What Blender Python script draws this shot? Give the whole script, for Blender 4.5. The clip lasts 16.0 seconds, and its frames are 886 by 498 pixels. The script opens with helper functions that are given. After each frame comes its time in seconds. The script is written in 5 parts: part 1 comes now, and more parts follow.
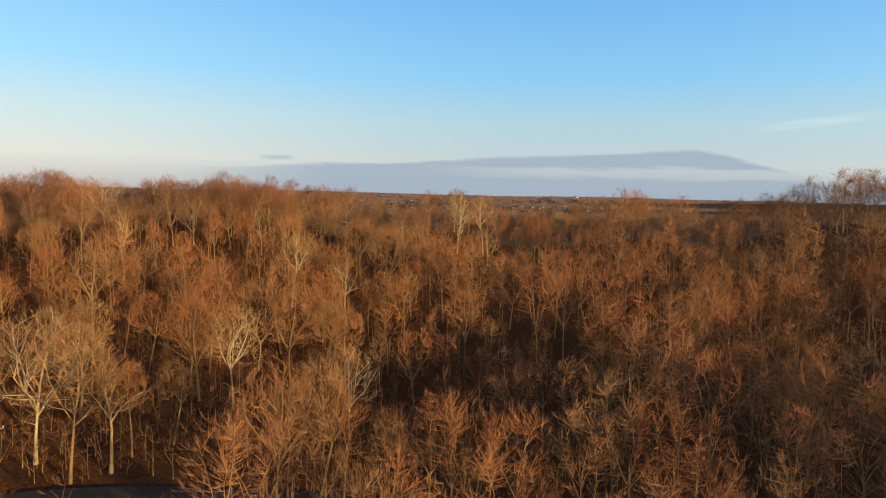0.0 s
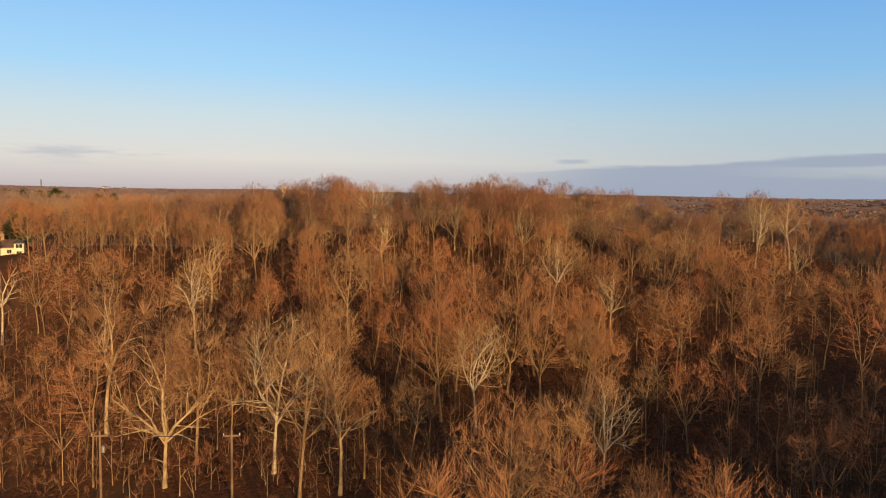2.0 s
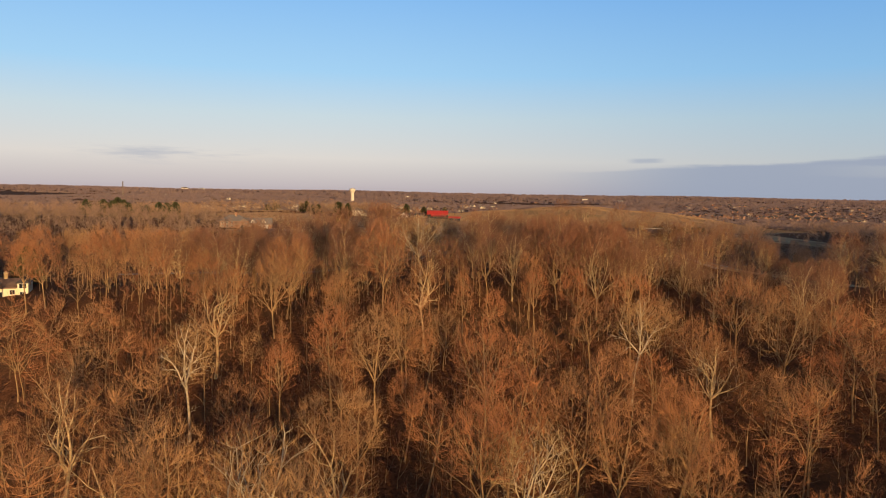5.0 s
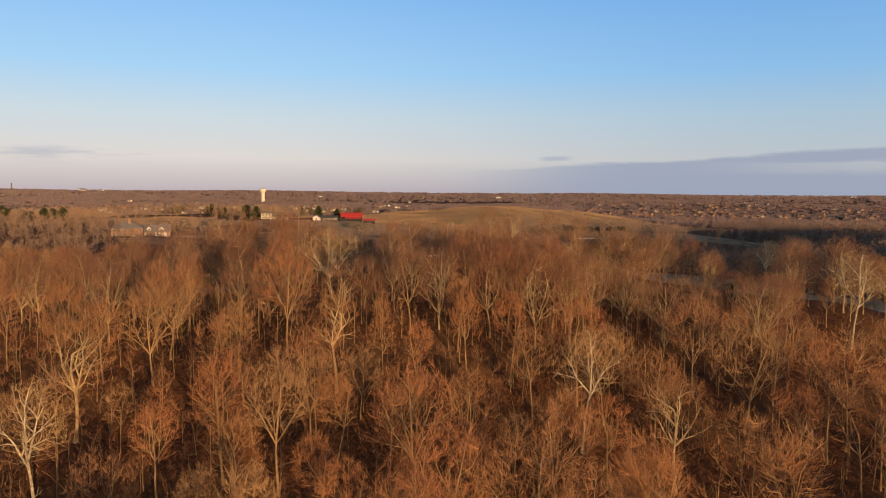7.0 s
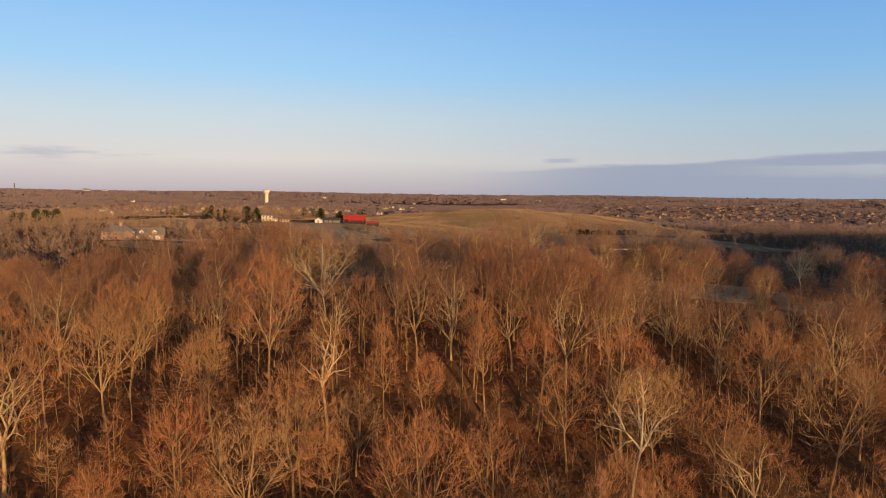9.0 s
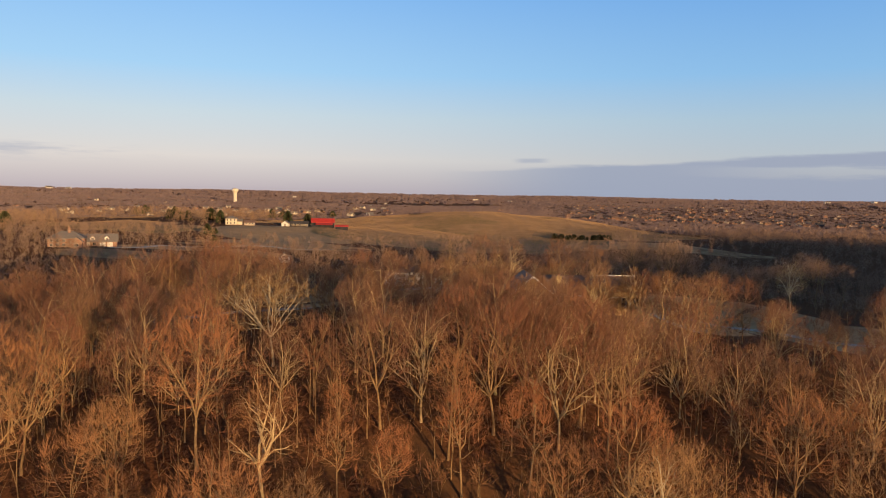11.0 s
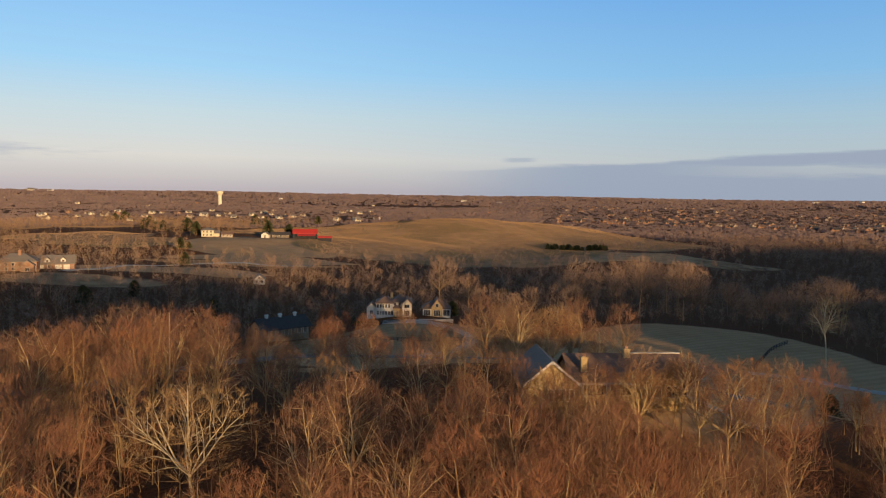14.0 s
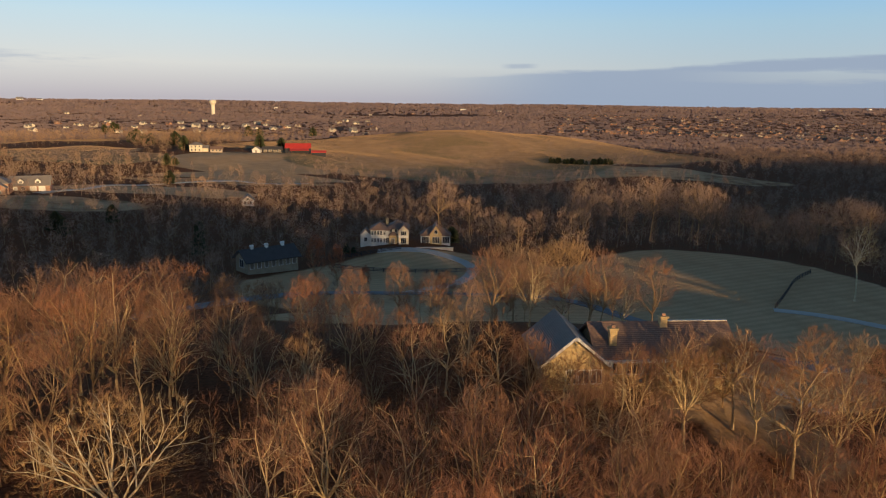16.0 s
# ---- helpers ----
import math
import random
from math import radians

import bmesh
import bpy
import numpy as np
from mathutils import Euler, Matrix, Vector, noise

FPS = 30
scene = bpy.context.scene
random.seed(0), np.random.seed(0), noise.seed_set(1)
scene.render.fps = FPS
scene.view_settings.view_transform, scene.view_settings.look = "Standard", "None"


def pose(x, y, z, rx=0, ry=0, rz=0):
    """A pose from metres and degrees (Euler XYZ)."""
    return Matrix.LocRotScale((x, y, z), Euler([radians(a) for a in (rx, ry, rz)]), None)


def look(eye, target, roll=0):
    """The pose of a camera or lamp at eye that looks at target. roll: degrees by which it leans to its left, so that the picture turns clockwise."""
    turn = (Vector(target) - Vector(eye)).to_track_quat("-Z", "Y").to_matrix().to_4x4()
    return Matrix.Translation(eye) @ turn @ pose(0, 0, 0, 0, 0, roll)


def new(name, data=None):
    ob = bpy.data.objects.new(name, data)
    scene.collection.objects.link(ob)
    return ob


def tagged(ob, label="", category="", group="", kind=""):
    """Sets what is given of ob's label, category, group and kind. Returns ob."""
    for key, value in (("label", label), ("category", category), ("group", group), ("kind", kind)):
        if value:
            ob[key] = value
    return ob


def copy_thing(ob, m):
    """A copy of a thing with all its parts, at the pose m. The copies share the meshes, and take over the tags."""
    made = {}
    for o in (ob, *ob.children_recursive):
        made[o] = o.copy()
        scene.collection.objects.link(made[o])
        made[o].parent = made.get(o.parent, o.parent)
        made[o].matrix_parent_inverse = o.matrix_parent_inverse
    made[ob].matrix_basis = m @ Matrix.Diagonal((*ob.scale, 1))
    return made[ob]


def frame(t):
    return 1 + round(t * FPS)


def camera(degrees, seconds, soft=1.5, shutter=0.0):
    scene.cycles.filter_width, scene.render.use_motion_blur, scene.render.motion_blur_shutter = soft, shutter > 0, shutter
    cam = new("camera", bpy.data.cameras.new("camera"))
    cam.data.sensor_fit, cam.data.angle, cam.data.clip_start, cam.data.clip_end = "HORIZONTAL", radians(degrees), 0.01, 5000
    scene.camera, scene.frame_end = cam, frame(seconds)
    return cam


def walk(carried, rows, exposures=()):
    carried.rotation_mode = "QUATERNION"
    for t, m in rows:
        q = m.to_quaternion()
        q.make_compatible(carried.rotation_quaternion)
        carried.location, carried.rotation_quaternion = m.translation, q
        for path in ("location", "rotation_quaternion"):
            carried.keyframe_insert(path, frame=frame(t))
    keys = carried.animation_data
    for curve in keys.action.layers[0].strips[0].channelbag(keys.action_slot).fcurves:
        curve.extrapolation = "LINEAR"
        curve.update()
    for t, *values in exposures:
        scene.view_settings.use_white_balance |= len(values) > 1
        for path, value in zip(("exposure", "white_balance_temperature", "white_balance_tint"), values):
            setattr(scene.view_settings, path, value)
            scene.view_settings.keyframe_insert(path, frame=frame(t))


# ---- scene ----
cam = camera(63.0, 16.0, 1.15)
# seconds, place, yaw to the left, pitch, roll
PATH = [
    (0, -3.08, 22.51, 43.93, -20.76, -4.32, 1.28),
    (0.1, -2.41, 23.36, 43.83, -15.48, -4.45, 1.21),
    (0.5, -0.13, 26.62, 43.61, -14.50, -4.37, 1.14),
    (0.9, 0.77, 29.88, 43.52, -13.20, -4.35, 1.09),
    (1, 1.20, 30.63, 43.46, -8.03, -4.36, 0.91),
    (1.1, 1.80, 31.39, 43.41, -2.55, -4.43, 0.91),
    (1.5, 4.27, 34.65, 43.35, -1.07, -4.39, 0.88),
    (2, 5.62, 39.16, 43.78, 2.19, -4.44, 0.92),
    (2.5, 6.35, 43.73, 44.67, 8.34, -4.49, 1.13),
    (3, 7.21, 48.39, 45.88, 10.18, -4.46, 1.16),
    (3.5, 7.54, 53.04, 47.47, 10.99, -4.61, 1.16),
    (4, 7.51, 57.66, 48.74, 11.38, -4.59, 1.26),
    (6.5, 5.12, 80.58, 53.05, 0.82, -4.57, 0.50),
    (7, 4.47, 85.19, 53.14, 0.93, -4.59, 0.48),
    (7.5, 3.92, 89.95, 53.20, 1.05, -4.56, 0.54),
    (8, 3.46, 94.54, 53.18, 1.18, -4.48, 0.71),
    (8.5, 3.12, 99.22, 53.29, 1.29, -4.47, 0.69),
    (10.8, 2.76, 118.32, 56.30, -0.41, -4.49, 1.14),
    (11, 2.84, 120.20, 56.81, -0.99, -4.50, 1.08),
    (11.5, 2.75, 125.02, 57.91, -2.06, -4.46, 1.01),
    (12, 2.67, 129.73, 59.16, -2.04, -4.50, 0.95),
    (12.5, 2.71, 134.38, 60.41, -2.00, -4.52, 0.90),
    (13, 2.87, 139.13, 61.61, -1.96, -4.52, 0.88),
    (13.5, 2.97, 143.95, 62.78, -1.91, -4.51, 0.88),
    (14, 2.95, 148.88, 64.01, -1.91, -4.52, 0.90),
    (14.5, 3.01, 153.84, 65.19, -1.90, -4.50, 0.99),
    (15, 2.92, 158.08, 66.44, -1.92, -4.50, 0.98),
    (15.5, 3.07, 162.20, 66.89, -1.91, -4.49, 0.96),
    (15.6, 3.14, 163.12, 66.85, -1.95, -5.36, 0.91),
    (15.7, 3.21, 164.04, 66.82, -1.99, -6.15, 0.87),
    (15.8, 3.28, 164.96, 66.78, -2.03, -7.73, 0.83),
    (15.9, 3.35, 165.88, 66.74, -2.06, -9.75, 0.79),
    (16, 3.42, 166.80, 66.70, -2.10, -11.68, 0.75),
]
walk(cam, [(t, pose(x, y, z, 90 + pitch, 0, yaw) @ pose(0, 0, 0, 0, 0, roll)) for t, x, y, z, yaw, pitch, roll in PATH],
     exposures=[(0, 0.25, 6500, 2), (0.5, 0.18, 6500, 5), (1.5, 0.1, 6500, 9), (4, 0.0, 6500, 10), (7, 0.02, 6500, 13), (11, 0.02, 6500, 13), (12.5, 0.02, 6500, 11),
                (14.0, 0.02, 6400, 8), (15.5, 0.03, 6300, 7), (16, 0.04, 6150, 6)])

# ---- light: a low winter sun behind the camera ----
SUN_TURN, SUN_HEIGHT = 151.0, 4.2
sun_way = Vector((math.sin(radians(SUN_TURN)) * math.cos(radians(SUN_HEIGHT)), math.cos(radians(SUN_TURN)) * math.cos(radians(SUN_HEIGHT)), math.sin(radians(SUN_HEIGHT))))
sun = new("sun", bpy.data.lights.new("sun", "SUN"))
sun.data.energy, sun.data.angle, sun.data.color = 4.9, radians(0.6), (1.0, 0.615, 0.275)
sun.matrix_world = look(sun_way * 300, (0, 0, 0))


class Nodes:
    """Short hand for node trees."""

    def __init__(self, tree):
        self.tree = tree
        tree.nodes.clear()

    def add(self, kind, values=None, **attrs):
        n = self.tree.nodes.new(kind)
        for k, v in attrs.items():
            setattr(n, k, v)
        for k, v in (values or {}).items():
            self.put(n.inputs[k], v)
        return n

    def put(self, socket, v):
        if isinstance(v, bpy.types.NodeSocket):
            self.tree.links.new(v, socket)
        elif isinstance(v, bpy.types.Node):
            self.tree.links.new(v.outputs[0], socket)
        else:
            socket.default_value = v

    def math(self, op, a, b=0.0, c=0.0):
        return self.add("ShaderNodeMath", {0: a, 1: b, 2: c}, operation=op).outputs[0]

    def ramp(self, v, lo, hi, out_lo=0.0, out_hi=1.0, soft=True):
        return self.add("ShaderNodeMapRange", {"Value": v, "From Min": lo, "From Max": hi, "To Min": out_lo, "To Max": out_hi},
                        interpolation_type="SMOOTHSTEP" if soft else "LINEAR").outputs[0]

    def mix(self, f, a, b, blend="MIX"):
        n = self.add("ShaderNodeMix", data_type="RGBA", blend_type=blend)
        self.put(n.inputs[0], f), self.put(n.inputs[6], a), self.put(n.inputs[7], b)
        return n.outputs[2]

    def noise(self, scale, where=None, detail=3.0, rough=0.55):
        n = self.add("ShaderNodeTexNoise", {"Scale": scale, "Detail": detail, "Roughness": rough})
        if where is not None:
            self.put(n.inputs["Vector"], where)
        return n.outputs["Fac"]


def rgba(c):
    return (*c, 1.0)


world = bpy.data.worlds.new("sky")
scene.world = world
world.use_nodes = True
w = Nodes(world.node_tree)
sky = w.add("ShaderNodeTexSky", sky_type="NISHITA", sun_disc=False, sun_elevation=radians(SUN_HEIGHT), sun_rotation=radians(SUN_TURN),
            altitude=200.0, air_density=1.0, dust_density=0.3, ozone_density=4.0)
SKY = 0.12
at_sky = w.add("ShaderNodeTexCoord").outputs["Generated"]
sky_x, sky_y, sky_z = w.add("ShaderNodeSeparateXYZ", {0: at_sky}).outputs
round_sky = w.math("MULTIPLY", w.math("ARCTAN2", sky_x, sky_y), 57.2958)
turn = w.math("MULTIPLY", round_sky, 1.18)
lift = w.math("MULTIPLY", w.math("ARCSINE", sky_z), 70.5)
flat_at = w.add("ShaderNodeCombineXYZ", {0: w.math("MULTIPLY", turn, 0.12), 1: w.math("MULTIPLY", lift, 1.1), 2: 0.0})
puff = w.noise(1.0, flat_at, 5.0, 0.6)
# a long bank of grey cloud low on the horizon, with a pale slit under its thick end
top = w.math("MULTIPLY", w.ramp(turn, 4.0, 44.0, 2.2, 4.5, False), w.ramp(turn, 60.0, 46.0, 0.35, 1.0))
top = w.math("ADD", top, w.math("MULTIPLY", w.math("SUBTRACT", puff, 0.5), 1.0))
bank = w.math("MULTIPLY", w.ramp(lift, w.math("ADD", top, 0.1), w.math("SUBTRACT", top, 0.3)), w.ramp(turn, -2.0, 16.0))
slit = w.math("MULTIPLY", w.ramp(w.math("ABSOLUTE", w.math("SUBTRACT", w.math("ADD", lift, w.math("MULTIPLY", w.math("SUBTRACT", puff, 0.5), 1.5)), 2.3)), 0.7, 0.25), w.ramp(turn, 20.0, 36.0))
bank = w.math("MULTIPLY", bank, w.math("SUBTRACT", 1.0, w.math("MULTIPLY", slit, 0.8)))
wisp = w.math("MULTIPLY", w.ramp(w.math("ABSOLUTE", w.math("SUBTRACT", lift, 3.0)), 1.2, 0.2), w.ramp(w.math("ABSOLUTE", w.math("ADD", turn, 33.0)), 11.0, 2.0))
wisp = w.math("MULTIPLY", wisp, w.ramp(puff, 0.45, 0.7))
tuft_cloud = w.math("MULTIPLY", w.ramp(w.math("ABSOLUTE", w.math("SUBTRACT", lift, w.math("ADD", 2.85, w.math("MULTIPLY", puff, 0.6)))), 0.34, 0.1), w.ramp(w.math("ABSOLUTE", w.math("SUBTRACT", turn, 9.2)), 2.0, 0.5))
cloud = w.math("MAXIMUM", w.math("MULTIPLY", bank, 0.92), w.math("MULTIPLY", wisp, 0.5))
cloud = w.math("MAXIMUM", cloud, w.math("MULTIPLY", tuft_cloud, 0.55))
veil = w.math("MULTIPLY", w.ramp(w.math("ABSOLUTE", w.math("SUBTRACT", lift, w.math("ADD", 6.7, w.math("MULTIPLY", w.math("SUBTRACT", turn, 55.0), 0.12)))), 0.6, 0.1), w.ramp(w.math("ABSOLUTE", w.math("SUBTRACT", turn, 56.0)), 6.0, 1.0))
pure = w.mix(1.0, sky.outputs[0], rgba((SKY, SKY, SKY)), "MULTIPLY")
dusk = w.add("ShaderNodeValToRGB", {"Fac": w.math("DIVIDE", lift, 45.0)})
for k, (at, tone) in enumerate(((0.0, (0.60, 0.53, 0.57)), (0.066, (0.86, 0.79, 0.74)), (0.155, (0.70, 0.81, 0.85)), (0.245, (0.45, 0.75, 1.02)), (0.42, (0.28, 0.58, 1.0)), (0.6, (0.115, 0.195, 0.32)), (1.0, (0.05, 0.08, 0.13)))):
    stop = dusk.color_ramp.elements[k] if k < 2 else dusk.color_ramp.elements.new(at)
    stop.position, stop.color = at, rgba(tone)
clear = w.mix(0.8, pure, dusk.outputs[0])
clear = w.mix(w.math("MULTIPLY", w.ramp(turn, -25.0, 36.0, 0.0, 0.36), w.ramp(turn, 110.0, 40.0)), clear, rgba((0.14, 0.45, 0.72)), "MULTIPLY")
off = w.math("ABSOLUTE", w.math("SUBTRACT", w.math("ABSOLUTE", round_sky), SUN_TURN))
glow = w.math("MULTIPLY", w.ramp(off, 75.0, 5.0), w.ramp(lift, 24.0, 1.0))
clear = w.mix(glow, clear, rgba((0.55, 0.40, 0.28)))
clear = w.mix(w.math("MULTIPLY", veil, w.ramp(puff, 0.35, 0.65, 0.08, 0.26)), clear, rgba((0.80, 0.82, 0.85)))
shown = w.mix(cloud, clear, rgba((0.33, 0.38, 0.48)))
w.add("ShaderNodeOutputWorld", {0: w.add("ShaderNodeBackground", {"Color": shown, "Strength": 1.0})})


# ---- materials ----
def material(name):
    m = bpy.data.materials.new(name)
    m.use_nodes = True
    return m, Nodes(m.node_tree)


def finish(n, color, rough=0.9, bump=None, dist=0.05, metal=0.0, spec=0.3):
    b = n.add("ShaderNodeBsdfPrincipled", {"Base Color": color, "Roughness": rough, "Metallic": metal, "Specular IOR Level": spec})
    if bump is not None:
        n.put(b.inputs["Normal"], n.add("ShaderNodeBump", {"Height": bump, "Strength": 0.6, "Distance": dist}))
    n.add("ShaderNodeOutputMaterial", {0: b})


def object_at(n):
    return n.add("ShaderNodeTexCoord").outputs["Object"]


def tint_of(n):
    """A value of its own for every tree, whether it is an object or one of a joined wood."""
    own = n.add("ShaderNodeAttribute", attribute_name="tint").outputs["Fac"]
    return n.math("FRACT", n.math("ADD", own, n.add("ShaderNodeObjectInfo").outputs["Random"]))


def bark_material(name, dark, light, blotch=None):
    m, n = material(name)
    at = object_at(n)
    tint = tint_of(n)
    grain = n.noise(9.0, n.add("ShaderNodeMapping", {"Vector": at, "Scale": (1.0, 1.0, 0.18)}), 4.0)
    patch = n.noise(0.7, at, 3.0)
    c = n.mix(n.ramp(n.math("ADD", n.math("MULTIPLY", grain, 0.6), n.math("MULTIPLY", patch, 0.4)), 0.35, 0.65), rgba(dark), rgba(light))
    if blotch:
        c = n.mix(n.ramp(n.noise(1.6, at, 2.0), 0.52, 0.62), c, rgba(blotch))
    c = n.mix(n.math("MULTIPLY", tint, 0.45), c, rgba([v * 0.55 for v in dark]))
    finish(n, c, 0.92, grain, 0.02)
    return m


def twig_material(name, colors, uneven=0.5):
    m, n = material(name)
    tint = tint_of(n)
    c = n.mix(n.ramp(tint, 0.15, 0.45), rgba(colors[0]), rgba(colors[1]))
    c = n.mix(n.ramp(tint, 0.55, 0.9), c, rgba(colors[2]))
    c = n.mix(n.math("MULTIPLY", n.add("ShaderNodeNewGeometry").outputs["Random Per Island"], uneven), c, rgba([v * 0.45 for v in colors[1]]))
    finish(n, c, 0.95, None, spec=0.15)
    return m


DARK_BARK = bark_material("dark_bark", (0.10, 0.075, 0.055), (0.22, 0.16, 0.11))
BARK = bark_material("grey_bark", (0.28, 0.18, 0.09), (0.54, 0.37, 0.19))
PALE_BARK = bark_material("pale_bark", (0.54, 0.44, 0.29), (0.80, 0.69, 0.48), (0.42, 0.34, 0.22))
OCHRE_BARK = bark_material("ochre_bark", (0.46, 0.34, 0.18), (0.76, 0.58, 0.33))
TWIGS = twig_material("bare_twigs", ((0.48, 0.215, 0.105), (0.475, 0.245, 0.12), (0.48, 0.30, 0.155)))
CREST_TWIGS = twig_material("crest_twigs", ((0.365, 0.175, 0.105), (0.31, 0.165, 0.105), (0.34, 0.205, 0.13)))
OCHRE_TWIGS = twig_material("ochre_twigs", ((0.38, 0.205, 0.10), (0.36, 0.19, 0.095), (0.39, 0.245, 0.13)))
BROAD_TWIGS = twig_material("broad_twigs", ((0.40, 0.26, 0.145), (0.42, 0.27, 0.145), (0.40, 0.27, 0.16)))
PALE_TWIGS = twig_material("pale_twigs", ((0.54, 0.35, 0.17), (0.52, 0.32, 0.15), (0.54, 0.40, 0.21)))
VALLEY_TWIGS = twig_material("valley_twigs", ((0.40, 0.265, 0.195), (0.37, 0.255, 0.195), (0.44, 0.31, 0.22)))
# the mauve-grey of distance haze is mixed into these twig colours
HAZY_FAR_TWIGS = twig_material("hazy_distant_twigs", ((0.21, 0.156, 0.162), (0.188, 0.149, 0.162), (0.222, 0.167, 0.162)), 0.2)
RED_TWIGS = twig_material("red_twigs", ((0.40, 0.14, 0.07), (0.42, 0.16, 0.08), (0.38, 0.15, 0.08)))
# warmer than VALLEY_TWIGS: the knolls' golden sunlight is partly in the colour
SUNLIT_KNOLL_TWIGS = twig_material("sunlit_knoll_twigs", ((0.43, 0.275, 0.175), (0.39, 0.26, 0.175), (0.45, 0.315, 0.195)))
BRUSH = twig_material("brush_twigs", ((0.34, 0.155, 0.085), (0.29, 0.145, 0.08), (0.30, 0.175, 0.095)))


def ground_material():
    m, n = material("winter_ground")
    at = object_at(n)
    fine, coarse, broad = n.noise(2.2, at, 6.0, 0.7), n.noise(0.12, at, 4.0), n.noise(0.02, at, 3.0)
    litter = n.mix(n.ramp(fine, 0.3, 0.7), rgba((0.075, 0.034, 0.018)), rgba((0.22, 0.098, 0.046)))
    litter = n.mix(n.ramp(coarse, 0.45, 0.75), litter, rgba((0.13, 0.075, 0.038)))
    grass = n.mix(n.ramp(n.math("ADD", n.math("MULTIPLY", fine, 0.5), n.math("MULTIPLY", coarse, 0.5)), 0.35, 0.65), rgba((0.50, 0.325, 0.17)), rgba((0.64, 0.435, 0.245)))
    mown = n.add("ShaderNodeTexWave", {"Vector": n.add("ShaderNodeMapping", {"Vector": at, "Rotation": (0, 0, radians(62))}), "Scale": 0.11, "Distortion": 1.2, "Detail": 1.0}).outputs["Fac"]
    grass = n.mix(n.ramp(mown, 0.3, 0.8, 0.0, 0.32), grass, rgba((0.38, 0.26, 0.12)))
    straw = n.mix(n.ramp(n.math("ADD", n.math("MULTIPLY", coarse, 0.55), n.math("MULTIPLY", broad, 0.45)), 0.36, 0.62), rgba((0.33, 0.225, 0.125)), rgba((0.46, 0.315, 0.185)))
    straw = n.mix(n.ramp(broad, 0.46, 0.62), straw, rgba((0.25, 0.20, 0.105)))
    edge = n.math("MULTIPLY", n.math("SUBTRACT", coarse, 0.5), 0.5)
    lawn = n.add("ShaderNodeAttribute", attribute_name="lawn").outputs["Fac"]
    meadow = n.add("ShaderNodeAttribute", attribute_name="meadow").outputs["Fac"]
    c = n.mix(n.ramp(n.math("ADD", lawn, edge), 0.35, 0.65), litter, grass)
    c = n.mix(n.ramp(n.math("ADD", meadow, edge), 0.35, 0.65), c, straw)
    finish(n, c, 1.0, fine, 0.15, spec=0.1)
    return m


# ---- the lie of the land ----
BASE = 14.0
# the last three hills are unseen, added to shade the land on the right
HILLS = ((20.5, 246.8, 75, 39.3, 21.5), (-124.8, 201.4, 60, 55.2, 8.9), (-0.5, 78.7, 110, 67.5, -20.7), (200, 164.6, 90, 73.6, 1.5), (-148.2, 465.2, 110, 85.9, 4.1), (-116.8, 698.3, 110, 98.2, 9.3), (54.6, 919.2, 170, 147.2, 24.1), (1.4, 391.6, 60, 55.2, -1.5), (91.4, 391.6, 70, 73.6, 5.4), (2.3, 551.1, 120, 73.6, 1.8), (-298.6, 391.6, 200, 306.8, 19.1), (301.6, 428.4, 150, 184.1, -3.2), (-2, -160.6, 250, 147.2, -11.2), (-9.2, 305.7, 90, 49.1, 7.8), (203.2, 698.3, 100, 110.4, 5.3), (-60.8, 35.8, 90, 73.6, -5), (-24.7, 213.7, 30, 30.7, 1.9), (110.4, 225.9, 40, 36.8, 1.1), (-285.9, 845.6, 170, 184.1, 12.4), (290.2, 207.5, 120, 98.2, 25), (11.8, 141.3, 45, 27, -5.6), (-58.1, 148.6, 28, 30.7, -2.6), (78.3, 217.4, 22, 22.1, 7.6), (8.9, -19.5, 120, 55.2, -12.5), (129.9, 146.2, 60, 61.4, -10.4), (1.4, 394, 28, 24.5, 6.5), (-91.7, 713.1, 45, 42.9, 0.6), (263.6, -56.3, 95, 76.1, 15), (459.8, 133.9, 135, 147.2, 32), (640.4, 232.1, 170, 159.5, 48))
# the slope from the hollow by the road up to the crest
# (140, -30) is an unseen rise, added to shade the hollow's right side
RISES = ((-120, 95, 45, 26, -3), (-120, 130, 45, 26, -7.5), (-120, 165, 45, 26, -8), (-120, 200, 45, 26, -2.8), (-75, 95, 45, 26, -0.3), (-75, 130, 45, 26, 0), (-75, 165, 45, 26, -1.6), (-75, 200, 45, 26, 6.5), (-35, 95, 45, 26, 3.9), (-35, 130, 45, 26, -1.8), (-35, 165, 45, 26, 4.4), (-35, 200, 45, 26, 2.5), (5, 95, 45, 26, 3.3), (5, 130, 45, 26, 5.8), (5, 165, 45, 26, -1.3), (5, 200, 45, 26, 7.4), (45, 95, 45, 26, 1.6), (45, 130, 45, 26, -3.9), (45, 165, 45, 26, 2.3), (45, 200, 45, 26, 4), (90, 95, 45, 26, 1.4), (90, 130, 45, 26, 2.1), (90, 165, 45, 26, 6.1), (90, 200, 45, 26, 2.1), (-110, 235, 45, 18, -0.1), (-40, 235, 45, 18, -0.2), (25, 235, 45, 18, 0.1), (90, 235, 45, 18, -0.3), (182, 173, 42, 58, 12), (120, 206, 23, 34, 8), (138, 215, 22, 30, 6), (140, -30, 55, 60, 11), (-117, 187, 14, 10, 3))


def smooth(a, b, v):
    t = np.clip((np.asarray(v, float) - a) / (b - a), 0.0, 1.0)
    return t * t * (3 - 2 * t)


